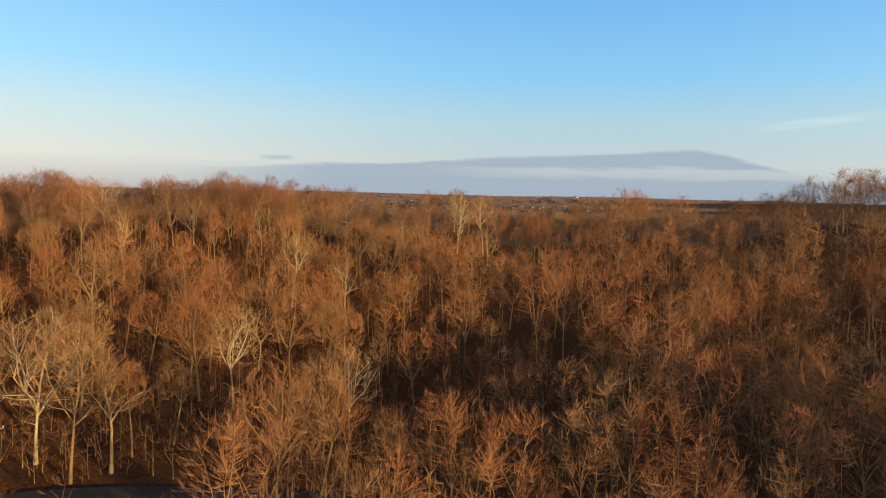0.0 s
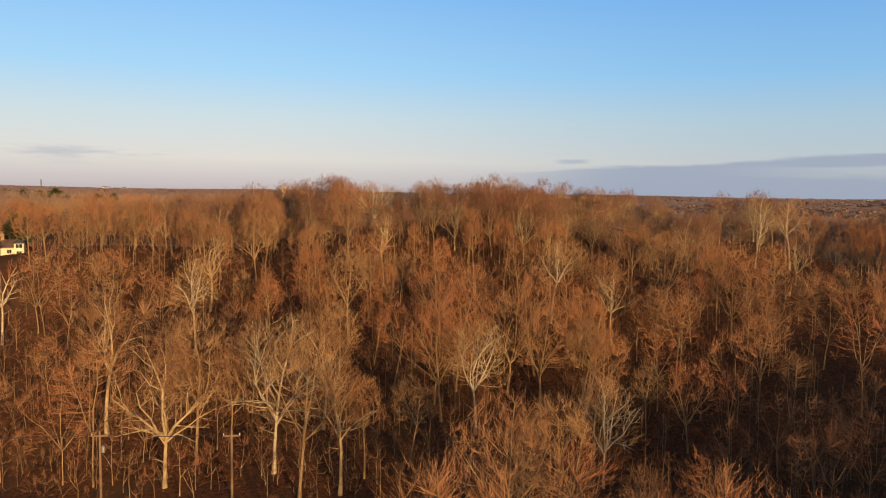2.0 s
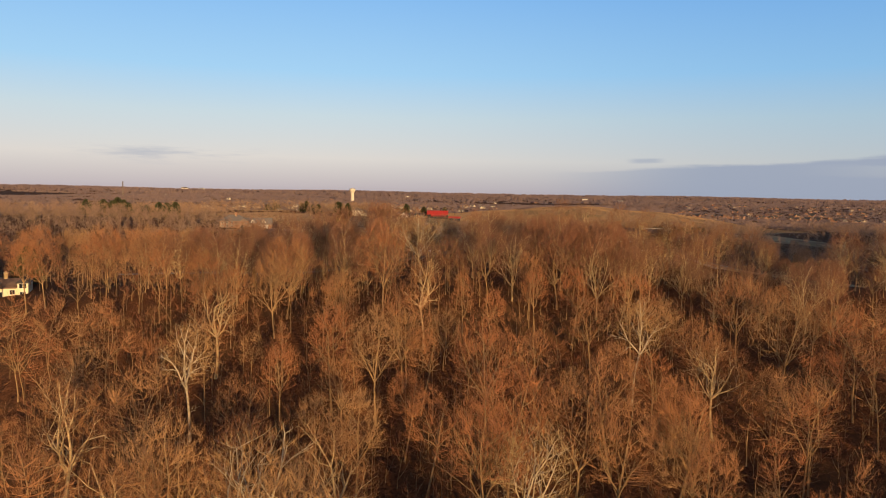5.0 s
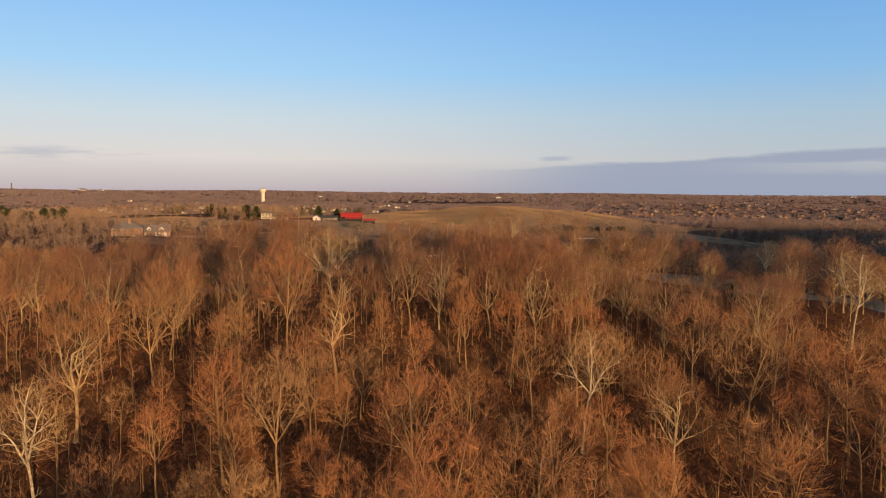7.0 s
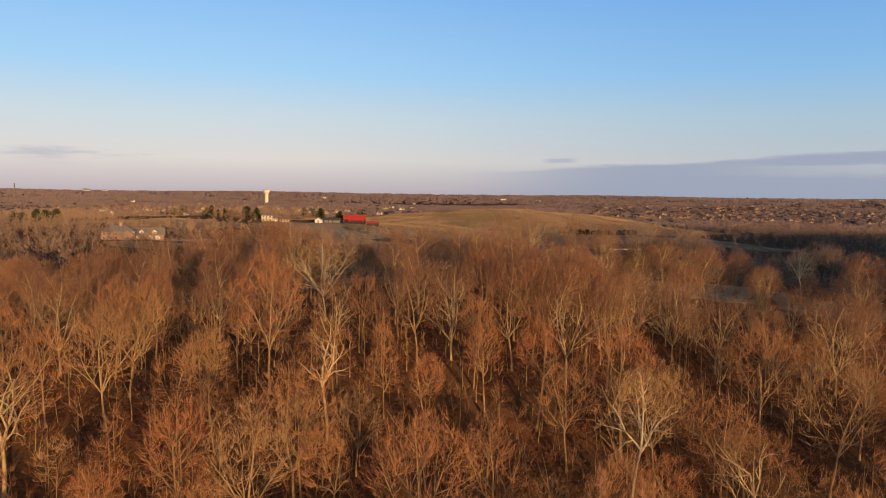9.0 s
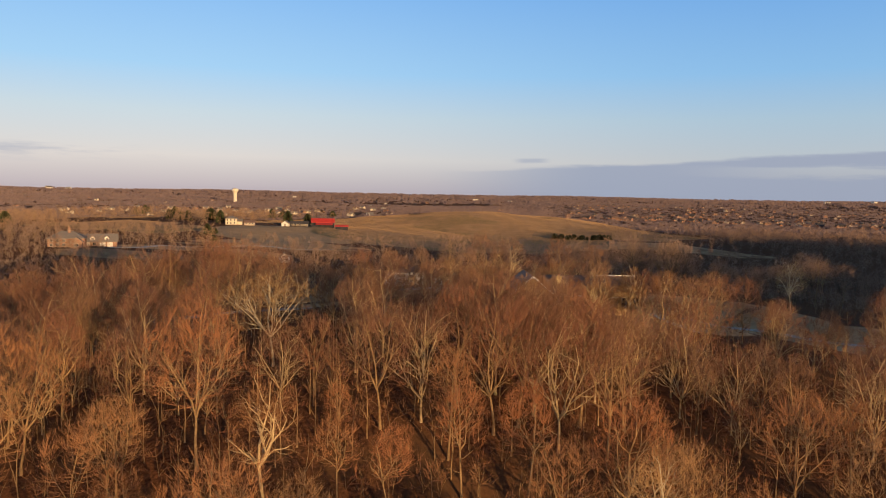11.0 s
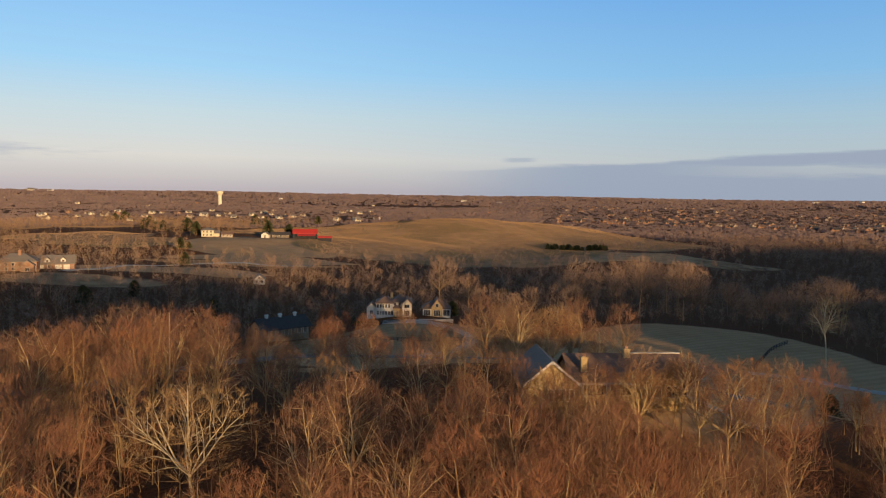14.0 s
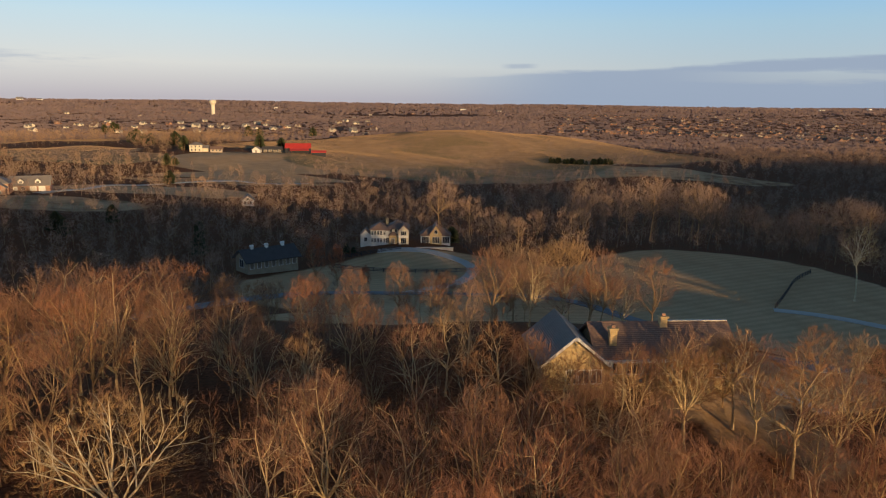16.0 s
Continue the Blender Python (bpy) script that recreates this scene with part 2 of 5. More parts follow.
def height(x, y):
    """The height of the ground, for numbers or arrays."""
    x, y = np.asarray(x, float), np.asarray(y, float)
    z = BASE + sum(h * np.exp(-(((x - a) / ra) ** 2) - ((y - b) / rb) ** 2) for a, b, ra, rb, h in HILLS + RISES)
    z = z - 0.0039 * np.clip(y - 166.8, -200, 1500)
    z = z + 0.7 * np.sin(x * 0.09 + 1.3 * np.sin(y * 0.05)) * np.cos(y * 0.075 + 0.8) * smooth(0, 60, np.abs(y - 368))
    z = z + 2.1 * np.sin(x / 33.0 + 0.6 * np.sin(y / 41.0)) * np.cos(y / 47.0 + x / 90.0) * smooth(-45, 0, x) * smooth(590, 650, y) * smooth(1150, 1000, y)
    far = np.hypot(x, y - 150)
    roll = np.sin(x / 310.0 + 2.0) * np.cos(y / 270.0) * 6 * smooth(1000, 1700, far)
    return z + roll + 30 * smooth(2100, 4700, far)


def oval(x, y, cx, cy, rx, ry, turned=0.0):
    """1 inside an oval, falling to 0 at its edge."""
    c, s = math.cos(radians(turned)), math.sin(radians(turned))
    u, v = ((x - cx) * c + (y - cy) * s) / rx, (-(x - cx) * s + (y - cy) * c) / ry
    return 1 - smooth(0.85, 1.1, np.hypot(u, v))


def most(*layers):
    out = layers[0]
    for layer in layers[1:]:
        out = np.maximum(out, layer)
    return out


def lawn_at(x, y):
    return most(0.55 * oval(x, y, 36.5, 230.5, 11, 6.5, -20), oval(x, y, 40.5, 246.8, 22, 11, 12), oval(x, y, 14, 343, 58, 45), oval(x, y, 89.1, 352.3, 48, 49.1, -20), oval(x, y, 140.9, 320.4, 70, 29.4, -10), oval(x, y, 60.8, 295.9, 90, 17.2), oval(x, y, 92.7, 273.8, 48, 24.5),
                0.6 * oval(x, y, -132, 445, 34, 16, 25), 0.75 * oval(x, y, -115.9, 504.5, 48, 20, 20), oval(x, y, -92.4, 590.4, 60, 17.2, 10), oval(x, y, -107.1, 649.3, 60, 49.1), 0.62 * oval(x, y, 140, 682, 80, 38, -10), 0.55 * oval(x, y, 208, 648, 55, 19))


def meadow_at(x, y):
    return most(oval(x, y, 23.8, 796.5, 150, 184.1), oval(x, y, -1.9, 679.9, 90, 55.2), oval(x, y, 134.2, 857.8, 160, 135), oval(x, y, -56, 821, 120, 110.4), oval(x, y, -256.8, 698.3, 60, 49.1), oval(x, y, -207.1, 649.3, 50, 36.8), oval(x, y, -412.8, 1348.6, 70, 49.1),
                oval(x, y, -325.7, 870.1, 70, 49.1), oval(x, y, -97.6, 563.4, 60, 9.8, 12), oval(x, y, -14, 2784.2, 300, 73.6), oval(x, y, -490, 1802.6, 60, 36.8))


def woods_at(x, y):
    """How much of the ground bears trees: 1 in the woods, 0 in the open."""
    return 1 - np.maximum(lawn_at(x, y), meadow_at(x, y))


def mesh_object(name, verts, faces, mat, parent=None, label=""):
    me = bpy.data.meshes.new(name)
    me.from_pydata(verts, [], faces)
    me.materials.append(mat)
    ob = new(name, me)
    ob.parent = parent
    if label:
        ob["label"] = label
    return ob


def steps(core, near, reach, grow):
    """Even steps out to core, then growing ones out to reach."""
    out, v, d = list(np.arange(0, core + near, near)), core, near
    while v < reach:
        d *= grow
        v += d
        out.append(min(v, reach))
    return np.array(out)


right = steps(320, 4.0, 4700, 1.16)
xs = np.concatenate([-right[:0:-1], right])
ahead, behind = steps(880, 4.0, 4700, 1.16), steps(40, 8.0, 3000, 1.3)
ys = np.concatenate([-behind[:0:-1], ahead])
gx, gy = np.meshgrid(xs, ys)
gx, gy = gx.ravel(), gy.ravel()
cols = len(xs)
quad = (np.arange(len(ys) - 1)[:, None] * cols + np.arange(cols - 1)[None]).ravel()
ground = mesh_object("ground", np.stack([gx, gy, height(gx, gy)], 1).tolist(), np.stack([quad, quad + 1, quad + cols + 1, quad + cols], 1).tolist(), ground_material())
tagged(ground, "rolling ground of brown leaf litter, dull grass and straw-coloured pasture", "ground", kind="structure")
for name, layer in (("lawn", lawn_at(gx, gy)), ("meadow", meadow_at(gx, gy))):
    ground.data.attributes.new(name, "FLOAT", "POINT").data.foreach_set("value", layer.astype(np.float32))
ground.data.polygons.foreach_set("use_smooth", [True] * len(ground.data.polygons))


# ---- bare trees ----
def unit(v):
    return v / max(1e-9, np.linalg.norm(v))


class Growth:
    """Grows one bare tree: rods for trunk and limbs, thin blades for twigs. Its crown fills an egg over the fork."""

    def __init__(self, seed, tall, wide, fork, limbs, levels, twigs, twig_wide, twig_long, girth=1.0, lean=0.05, crook=0.17, spray=(2, 2, 2), sprays=0, coarse=False, upright=0.42, rod=1.0):
        self.rng = rng = np.random.default_rng(seed)
        self.rods, self.levels, self.crook, self.spray, self.coarse = [], levels, crook, spray, coarse
        self.middle = np.array([0, 0, tall * (0.45 + 0.45 * fork)])
        self.egg = np.array([wide / 2, wide / 2, tall - self.middle[2]])
        r0 = tall * 0.0115 * girth
        p, d = np.zeros(3), unit(np.array([rng.normal(0, lean), rng.normal(0, lean), 1.0]))
        n = 2 if coarse else 4
        for k in range(n):
            q = p + d * tall * fork / n
            ra, rb = r0 * (1 - 0.35 * k / n), r0 * (1 - 0.35 * (k + 1) / n)
            self.rods.append((p, q, ra * (1.4 if k == 0 else 1), rb, 0))
            p, d = q, unit(d + np.array([*rng.normal(0, 0.05, 2), 0.05]))
            if k >= 1 and not coarse and rng.random() < 0.55:
                a = rng.uniform(0, 6.28)
                self.branch(p, unit(np.array([math.cos(a), math.sin(a), 0.5])), tall * 0.12 * rng.uniform(0.6, 1.2), rb * 0.3, 2)
        a0 = rng.uniform(0, 6.28)
        for k in range(limbs):
            a = a0 + 6.28 * k / limbs + rng.normal(0, 0.4)
            out = rng.uniform(0.35, 1.15)
            way = unit(np.array([math.cos(a) * out, math.sin(a) * out, 1.0]))
            self.branch(p - d * rng.uniform(0, 0.12) * tall * fork, way, self.room(p, way) * rng.uniform(0.8, 0.98), r0 * 0.72 * rng.uniform(0.65, 1.0), 1)
        way = unit(d + np.array([*rng.normal(0, 0.1, 2), 0.3]))
        self.branch(p, way, self.room(p, way) * 0.95, r0 * 0.7, 1)
        self.add_twigs(twigs, twig_wide, twig_long, sprays, upright, rod)

    def room(self, p, d):
        """How far it is from p along d to the crown's edge."""
        u, v = (p - self.middle) / self.egg, d / self.egg
        a, b, c = v @ v, u @ v, u @ u - 1
        root = b * b - a * c
        return max(1.0, (-b + math.sqrt(root)) / a) if root > 0 else 1.0

    def branch(self, p, d, long, r, level):
        rng = self.rng
        n = ((2, 2, 2, 1) if self.coarse else (4, 4, 3, 2))[min(level, 3)]
        for k in range(n):
            q = p + d * long / n
            ra, rb = r * (1 - 0.7 * k / n), r * (1 - 0.7 * (k + 1) / n)
            self.rods.append((p, q, ra, rb, level))
            p = q
            d = unit(d + rng.normal(0, self.crook, 3) + np.array([0, 0, 0.06]))
            if level < self.levels:
                for _ in range(rng.integers(1, self.spray[level - 1] + 1) if k else 1):
                    side = unit(np.cross(d, rng.normal(0, 1, 3)))
                    way = unit(d * 0.8 + side * rng.uniform(0.5, 1.0))
                    self.branch(p, way, min(long * rng.uniform(0.35, 0.6), 1.15 * self.room(p, way)), rb * 0.72, level + 1)

    def add_twigs(self, count, wide, long, sprays, upright, rod):
        """Branchlets that reach from the limbs all through the crown, and a spray of fine twigs on each."""
        rng = self.rng
        limbs = [r for r in self.rods if r[4] >= 1]
        stations = np.concatenate([np.linspace(r[0], r[1], 4)[1:] for r in limbs])
        way = rng.normal(0, 1, (sprays, 3))
        way /= np.linalg.norm(way, axis=1, keepdims=True)
        way[:, 2] = np.where(way[:, 2] < -0.5, -way[:, 2], way[:, 2])
        goal = self.middle + way * self.egg * rng.uniform(0.25, 1.0, (sprays, 1)) ** 0.45
        lower = stations[None] - np.array([0, 0, 0.0])
        gap = np.linalg.norm(goal[:, None] - lower, axis=2) + 2.0 * np.maximum(0, lower[..., 2] + 0.06 * self.egg[2] - goal[:, None, 2])
        root = stations[gap.argmin(1)]
        reach = goal - root
        far = np.linalg.norm(reach, axis=1, keepdims=True)
        reach = reach / np.maximum(far, 0.1)
        side = np.cross(reach, rng.normal(0, 1, (sprays, 3)))
        side *= rod * wide / np.linalg.norm(side, axis=1, keepdims=True)
        branchlets = np.stack([root - side, root + side, goal], 1).reshape(-1, 3)
        pick = rng.integers(0, sprays, count)
        base = goal[pick] - reach[pick] * far[pick] * rng.random((count, 1)) ** 1.5 * 0.8
        out = (base - self.middle) / self.egg
        d = reach[pick] * 0.6 + out * 0.4 + rng.normal(0, 0.3, (count, 3)) + [0, 0, upright]
        d /= np.linalg.norm(d, axis=1, keepdims=True)
        tip = base + d * (long * rng.uniform(0.4, 1.3, (count, 1)))
        side = np.cross(d, rng.normal(0, 1, (count, 3)))
        side *= wide * rng.uniform(0.6, 1.3, (count, 1)) / np.linalg.norm(side, axis=1, keepdims=True) / 2
        self.twig_verts = np.concatenate([branchlets, np.stack([base - side, base + side, tip], 1).reshape(-1, 3)])
        self.twig_faces = np.arange((count + sprays) * 3).reshape(-1, 3)

    def wood(self, sides=(7, 5, 4, 3)):
        verts, faces, start = [], [], 0
        for p, q, ra, rb, level in self.rods:
            s = sides[min(level, 3)]
            d = unit(q - p)
            u = unit(np.cross(d, (0.3, 0.9, 0.1) if abs(d[0]) > 0.7 else (1.0, 0.1, 0.2)))
            v = np.cross(d, u)
            ring = [u * math.cos(6.2832 * k / s) + v * math.sin(6.2832 * k / s) for k in range(s)]
            verts += [p + c * ra for c in ring] + [q + c * rb for c in ring]
            faces += [(start + k, start + (k + 1) % s, start + s + (k + 1) % s, start + s + k) for k in range(s)]
            start += 2 * s
        return np.array(verts), faces


def shared_mesh(name, verts, faces, mat):
    me = bpy.data.meshes.new(name)
    me.from_pydata(np.asarray(verts).tolist(), [], [tuple(int(i) for i in f) for f in faces])
    me.materials.append(mat)
    me.polygons.foreach_set("use_smooth", [True] * len(me.polygons))
    return me


class Kind:
    """A tree of some kind that can be set out many times: it shares its two meshes."""

    def __init__(self, bark, twig, label, **grown):
        g = Growth(**grown)
        verts, faces = g.wood()
        self.trunk = shared_mesh("trunk", verts, faces, bark)
        self.crown = shared_mesh("crown", g.twig_verts, g.twig_faces, twig)
        self.label, self.tall = label, grown["tall"]

    def plant(self, x, y, turned, size, label="", name="tree", group="bare trees of the wood"):
        ob = new(name)
        ob.matrix_world = Matrix.LocRotScale((x, y, float(height(x, y)) - 0.15), Euler((0, 0, turned)), (size, size, size))
        ob.empty_display_size = 0.5
        for part_name, me in (("trunk", self.trunk), ("crown", self.crown)):
            child = new(part_name, me)
            child.parent = ob
        return tagged(ob, label or self.label, "tree", group)


def joined_wood(name, protos, places, label, mats):
    """One mesh of many trees: protos are lists of (verts, faces, material slot) per kind; places are rows x, y, turn, size, tint, kind."""
    all_v, all_f, all_m, all_t, start = [], [], [], [], 0
    for kind, parts in enumerate(protos):
        rows = places[places[:, 5].astype(int) == kind]
        if not len(rows):
            continue
        c, s, size = np.cos(rows[:, 2])[:, None], np.sin(rows[:, 2])[:, None], rows[:, 3][:, None]
        z0 = height(rows[:, 0], rows[:, 1])[:, None] - 0.2
        for verts, faces, slot in parts:
            vx, vy, vz = verts[:, 0][None], verts[:, 1][None], verts[:, 2][None]
            v = np.stack([rows[:, 0][:, None] + (vx * c - vy * s) * size, rows[:, 1][:, None] + (vx * s + vy * c) * size, z0 + vz * size], -1)
            f = faces[None] + (np.arange(len(rows)) * len(verts))[:, None, None] + start
            start += len(rows) * len(verts)
            all_v.append(v.reshape(-1, 3)), all_f.append(f.reshape(-1, 3))
            all_m.append(np.full(len(rows) * len(faces), slot)), all_t.append(np.repeat(rows[:, 4], len(verts)))
    v, f = np.concatenate(all_v), np.concatenate(all_f)
    me = bpy.data.meshes.new(name)
    me.vertices.add(len(v)), me.vertices.foreach_set("co", v.astype(np.float32).ravel())
    me.loops.add(len(f) * 3), me.loops.foreach_set("vertex_index", f.astype(np.int32).ravel())
    me.polygons.add(len(f)), me.polygons.foreach_set("loop_start", np.arange(0, len(f) * 3, 3, dtype=np.int32))
    me.polygons.foreach_set("material_index", np.concatenate(all_m).astype(np.int32))
    for m in mats:
        me.materials.append(m)
    me.update(calc_edges=True)
    me.attributes.new("tint", "FLOAT", "POINT").data.foreach_set("value", np.concatenate(all_t).astype(np.float32))
    return tagged(new(name, me), label, "woods", kind="stuff")


def as_triangles(faces):
    out = []
    for f in faces:
        out += [(f[0], f[k], f[k + 1]) for k in range(1, len(f) - 1)]
    return np.array(out)


def proto(sides, **grown):
    g = Growth(**grown)
    v, f = g.wood(sides)
    return [(v, as_triangles(f), 0), (g.twig_verts, g.twig_faces, 1)]


rng = np.random.default_rng(7)
COMMON = "leafless forest tree with grey trunk and fine brown twigs"
PALE = "tall leafless sycamore with pale bark and spreading crooked limbs"
KINDS = [Kind(BARK, TWIGS, COMMON, seed=10 + k, tall=22.0, wide=(12.0, 10.0, 14.0, 9.0, 13.5, 11.0)[k], fork=(0.4, 0.46, 0.34, 0.5, 0.3, 0.42)[k], limbs=(4, 4, 5, 4, 5, 4)[k], levels=3,
              twigs=2700, twig_wide=0.035, twig_long=1.45, sprays=430, upright=0.6, girth=0.88) for k in range(6)]
CREST_KINDS = [Kind((BARK, OCHRE_BARK, BARK, OCHRE_BARK, BARK)[k], CREST_TWIGS, COMMON, seed=30 + k, tall=22.0, wide=(11.0, 13.5, 9.5, 14.5, 12.0)[k], fork=(0.34, 0.26, 0.4, 0.22, 0.3)[k], limbs=(5, 6, 5, 7, 6)[k], levels=3, twigs=3900, twig_wide=0.027, twig_long=1.4, sprays=520,
                    upright=0.62, crook=0.18, girth=0.92) for k in range(5)]
BROAD = Kind(BARK, BROAD_TWIGS, "broad low leafless tree with a dense twiggy crown", seed=36, tall=15.0, wide=16.0, fork=0.14, limbs=9, levels=3, twigs=5200, twig_wide=0.055, twig_long=1.6, sprays=800, upright=0.5, crook=0.13, girth=0.8)
PALE_KINDS = [Kind(PALE_BARK, PALE_TWIGS, PALE, seed=40 + k, tall=22.0, wide=(15.0, 11.0, 15.0)[k], fork=(0.42, 0.5, 0.34)[k], limbs=(5, 4, 6)[k], levels=3, twigs=2300, twig_wide=0.034, twig_long=1.15, sprays=340, girth=1.05, crook=0.24)
              for k in range(3)]
PALE_KINDS.append(Kind(PALE_BARK, PALE_TWIGS, PALE, seed=47, tall=17.0, wide=20.0, fork=0.34, limbs=6, levels=3, twigs=4800, twig_wide=0.022, twig_long=1.0, sprays=560, girth=1.2, crook=0.22))
OCHRE_KINDS = [Kind(OCHRE_BARK, OCHRE_TWIGS, "leafless tree with ochre bark and open crooked limbs", seed=55 + k, tall=20.0, wide=(11.0, 9.0, 12.5)[k], fork=(0.4, 0.48, 0.33)[k], limbs=(6, 5, 7)[k], levels=3, twigs=2600, twig_wide=0.034, twig_long=1.15,
                    sprays=330, girth=1.2, crook=0.24) for k in range(3)]
SNAG_KIND = Kind(PALE_BARK, PALE_TWIGS, "dead bleached tree with a few bare limbs on the slope", seed=49, tall=18.0, wide=9.0, fork=0.5, limbs=5, levels=2, twigs=40, twig_wide=0.04, twig_long=1.0, sprays=14, girth=1.2, crook=0.12)
RED_KIND = Kind(BARK, RED_TWIGS, "slender leafless tree with fine reddish twigs", seed=61, tall=14.0, wide=5.5, fork=0.16, limbs=5, levels=2, twigs=2200, twig_wide=0.04, twig_long=1.3, sprays=300, upright=0.9)

# trees that stand out, each at its own place: x, y, size, kind, turn
SLENDER = ((-100, 183, 0.56, 3, 0.4), (-98.3, 184.4, 0.6, 1, 1.4), (-95.5, 187.5, 0.58, 3, 2.6), (-89.5, 191, 0.66, 1, 3.6), (-104.5, 183.5, 0.5, 3, 5.0), (-87.0, 193.0, 0.6, 0, 0.7))
for x, y, size, kind, turned in SLENDER:
    KINDS[kind].plant(x, y, turned, size)
HEROES = ((7, 149, 0.82, 0, 0.4), (-21, 135.6, 1.02, 2, 1.9), (25, 139, 0.72, 2, 3.2), (-42.6, 163.3, 0.8, 1, 2.2), (21.4, 177.7, 0.74, 1, 4.0), (-17.7, 214.7, 0.74, 3, 5.1),
          (115.9, 342.3, 0.9, 1, 1.0), (69, 202, 0.72, 1, 2.6), (77, 203, 0.74, 1, 0.3))
for x, y, size, kind, turned in HEROES:
    PALE_KINDS[kind].plant(x, y, turned, size, group="pale sycamores")
SNAG_KIND.plant(-80.0, 167.0, 0.9, 0.85, group="pale sycamores")
SCREEN = ((6, 203, 0.66, 2, 0.7), (10.2, 198.6, 0.71, 4, 3.1), (17.2, 197, 0.71, 1, 2.1), (22.4, 196.6, 0.68, 0, 5.8), (25.6, 202, 0.64, 4, 4.6), (12.4, 215.4, 0.57, 3, 1.9), (18.9, 213, 0.57, 1, 5), (8.3, 215.6, 0.57, 2, 4.2), (14.3, 232.4, 0.36, 0, 3.3), (25.2, 231.6, 0.34, 2, 0.2), (11, 206, 0.68, 1, 0.3), (15.2, 202.6, 0.71, 3, 1.1), (18.2, 208.5, 0.63, 0, 4.1), (13.6, 211.5, 0.57, 4, 2.8), (20.4, 201.5, 0.71, 2, 5.2), (7.4, 210.4, 0.64, 0, 3.6), (23.3, 206.8, 0.59, 3, 0.9), (17.6, 221, 0.5, 0, 1.3), (21.8, 217.2, 0.52, 4, 2.4), (23.4, 228.4, 0.42, 1, 0.6), (14, 229.6, 0.45, 4, 2.2), (12.3, 219.8, 0.42, 1, 3.4), (35.8, 219.6, 0.49, 2, 1), (25.3, 212.4, 0.52, 0, 2.2), (36.8, 216.1, 0.49, 4, 5.2), (28.4, 229, 0.5, 1, 2), (35.4, 229, 0.49, 3, 1.2), (41.4, 225.9, 0.52, 1, 3.1), (3.4, 230.8, 0.49, 1, 0.8), (-12.6, 235.8, 0.46, 3, 2.9), (16.2, 206.4, 0.66, 4, 2.5), (20.6, 209.8, 0.62, 2, 0.4), (13.1, 200.2, 0.7, 0, 4.9), (27.6, 206.5, 0.56, 1, 1.5), (29.6, 209.6, 0.54, 3, 3.9), (19, 228, 0.4, 4, 4.4))
OCHRE = ((-34.6, 131.5, 1.05, 2, 4.6), (-11, 131.3, 0.90, 1, 3.9), (-48.6, 143.6, 1.08, 1, 0.2), (8.2, 225.9, 0.50, 0, 0.5), (16.9, 226.8, 0.46, 1, 2.0), (20.8, 223.5, 0.50, 2, 3.3), (27.9, 226.8, 0.50, 0, 4.4), (34, 230.8, 0.51, 1, 1.1), (36.9, 224.7, 0.61, 2, 0.4), (11.3, 232.7, 0.47, 2, 4.1), (46.4, 232.1, 0.56, 2, 2.1), (52.5, 241.9, 0.39, 1, 5.9), (57.4, 234.5, 0.39, 0, 3.0),
         (39.9, 229.6, 0.55, 2, 5.6), (6.4, 235.8, 0.47, 2, 0.2), (-7.1, 230.2, 0.53, 0, 2.7), (-24.6, 237, 0.48, 1, 3.6), (47.5, 240.7, 0.43, 0, 1.8), (-44.5, 176, 0.90, 0, 0.9), (-12, 185, 0.74, 1, 2.2), (32, 172, 0.78, 0, 3.9), (-16.4, 147, 0.90, 2, 5.0))
for x, y, size, kind, turned in OCHRE:
    OCHRE_KINDS[kind].plant(x, y, turned, size)
for x, y, size, kind, turned in SCREEN:
    CREST_KINDS[kind].plant(x, y, turned, size)
BIG = ((-20.4, 191.7, 0.80, 2, 1.2), (-38.5, 192.5, 0.72, 4, 2.0), (-40.2, 222.3, 0.68, 4, 0.8), (38.8, 214.6, 0.55, 4, 3.0), (44.9, 225.3, 0.58, 4, 3.7), (26.5, 253.5, 0.50, 4, 0.1), (33.5, 254.8, 0.50, 4, 1.4),
       (53.4, 234.5, 0.50, 4, 4.4))
for x, y, size, kind, turned in BIG:
    (CREST_KINDS if y > 195 else KINDS)[kind].plant(x, y, turned, size, "large leafless tree with thick grey trunk and spreading twiggy crown")
for x, y, size, turned in ((22.9, 310.6, 0.95, 0.3), (36.5, 325.3, 1.0, 2.0), (27.9, 319.2, 0.62, 4.0), (46, 330.2, 0.3, 5.0), (53.1, 345, 0.28, 1.0), (16.7, 233.0, 0.2, 0.6), (19.9, 232.6, 0.17, 2.9), (22.9, 232.9, 0.19, 4.4), (27.4, 234.6, 0.2, 1.4), (29.4, 233.0, 0.42, 2.6), (34.4, 234.3, 0.5, 3.5)):
    BROAD.plant(x, y, turned, size)
RED = ((-22.9, 352.3, 0.95, 0.0), (-16.9, 346.2, 0.8, 1.0), (-9, 337.6, 0.5, 2.0), (9, 330.2, 0.45, 3.0))
for x, y, size, turned in RED:
    RED_KIND.plant(x, y, turned, size)
TAKEN = np.array([(x, y) for x, y, *_ in HEROES + OCHRE + SCREEN + BIG])
WIDE = np.where(TAKEN[:, 1] > 207, 4.2, 5.2) + 6.5 * (np.hypot(TAKEN[:, 0] + 17.7, TAKEN[:, 1] - 214.7) < 1)


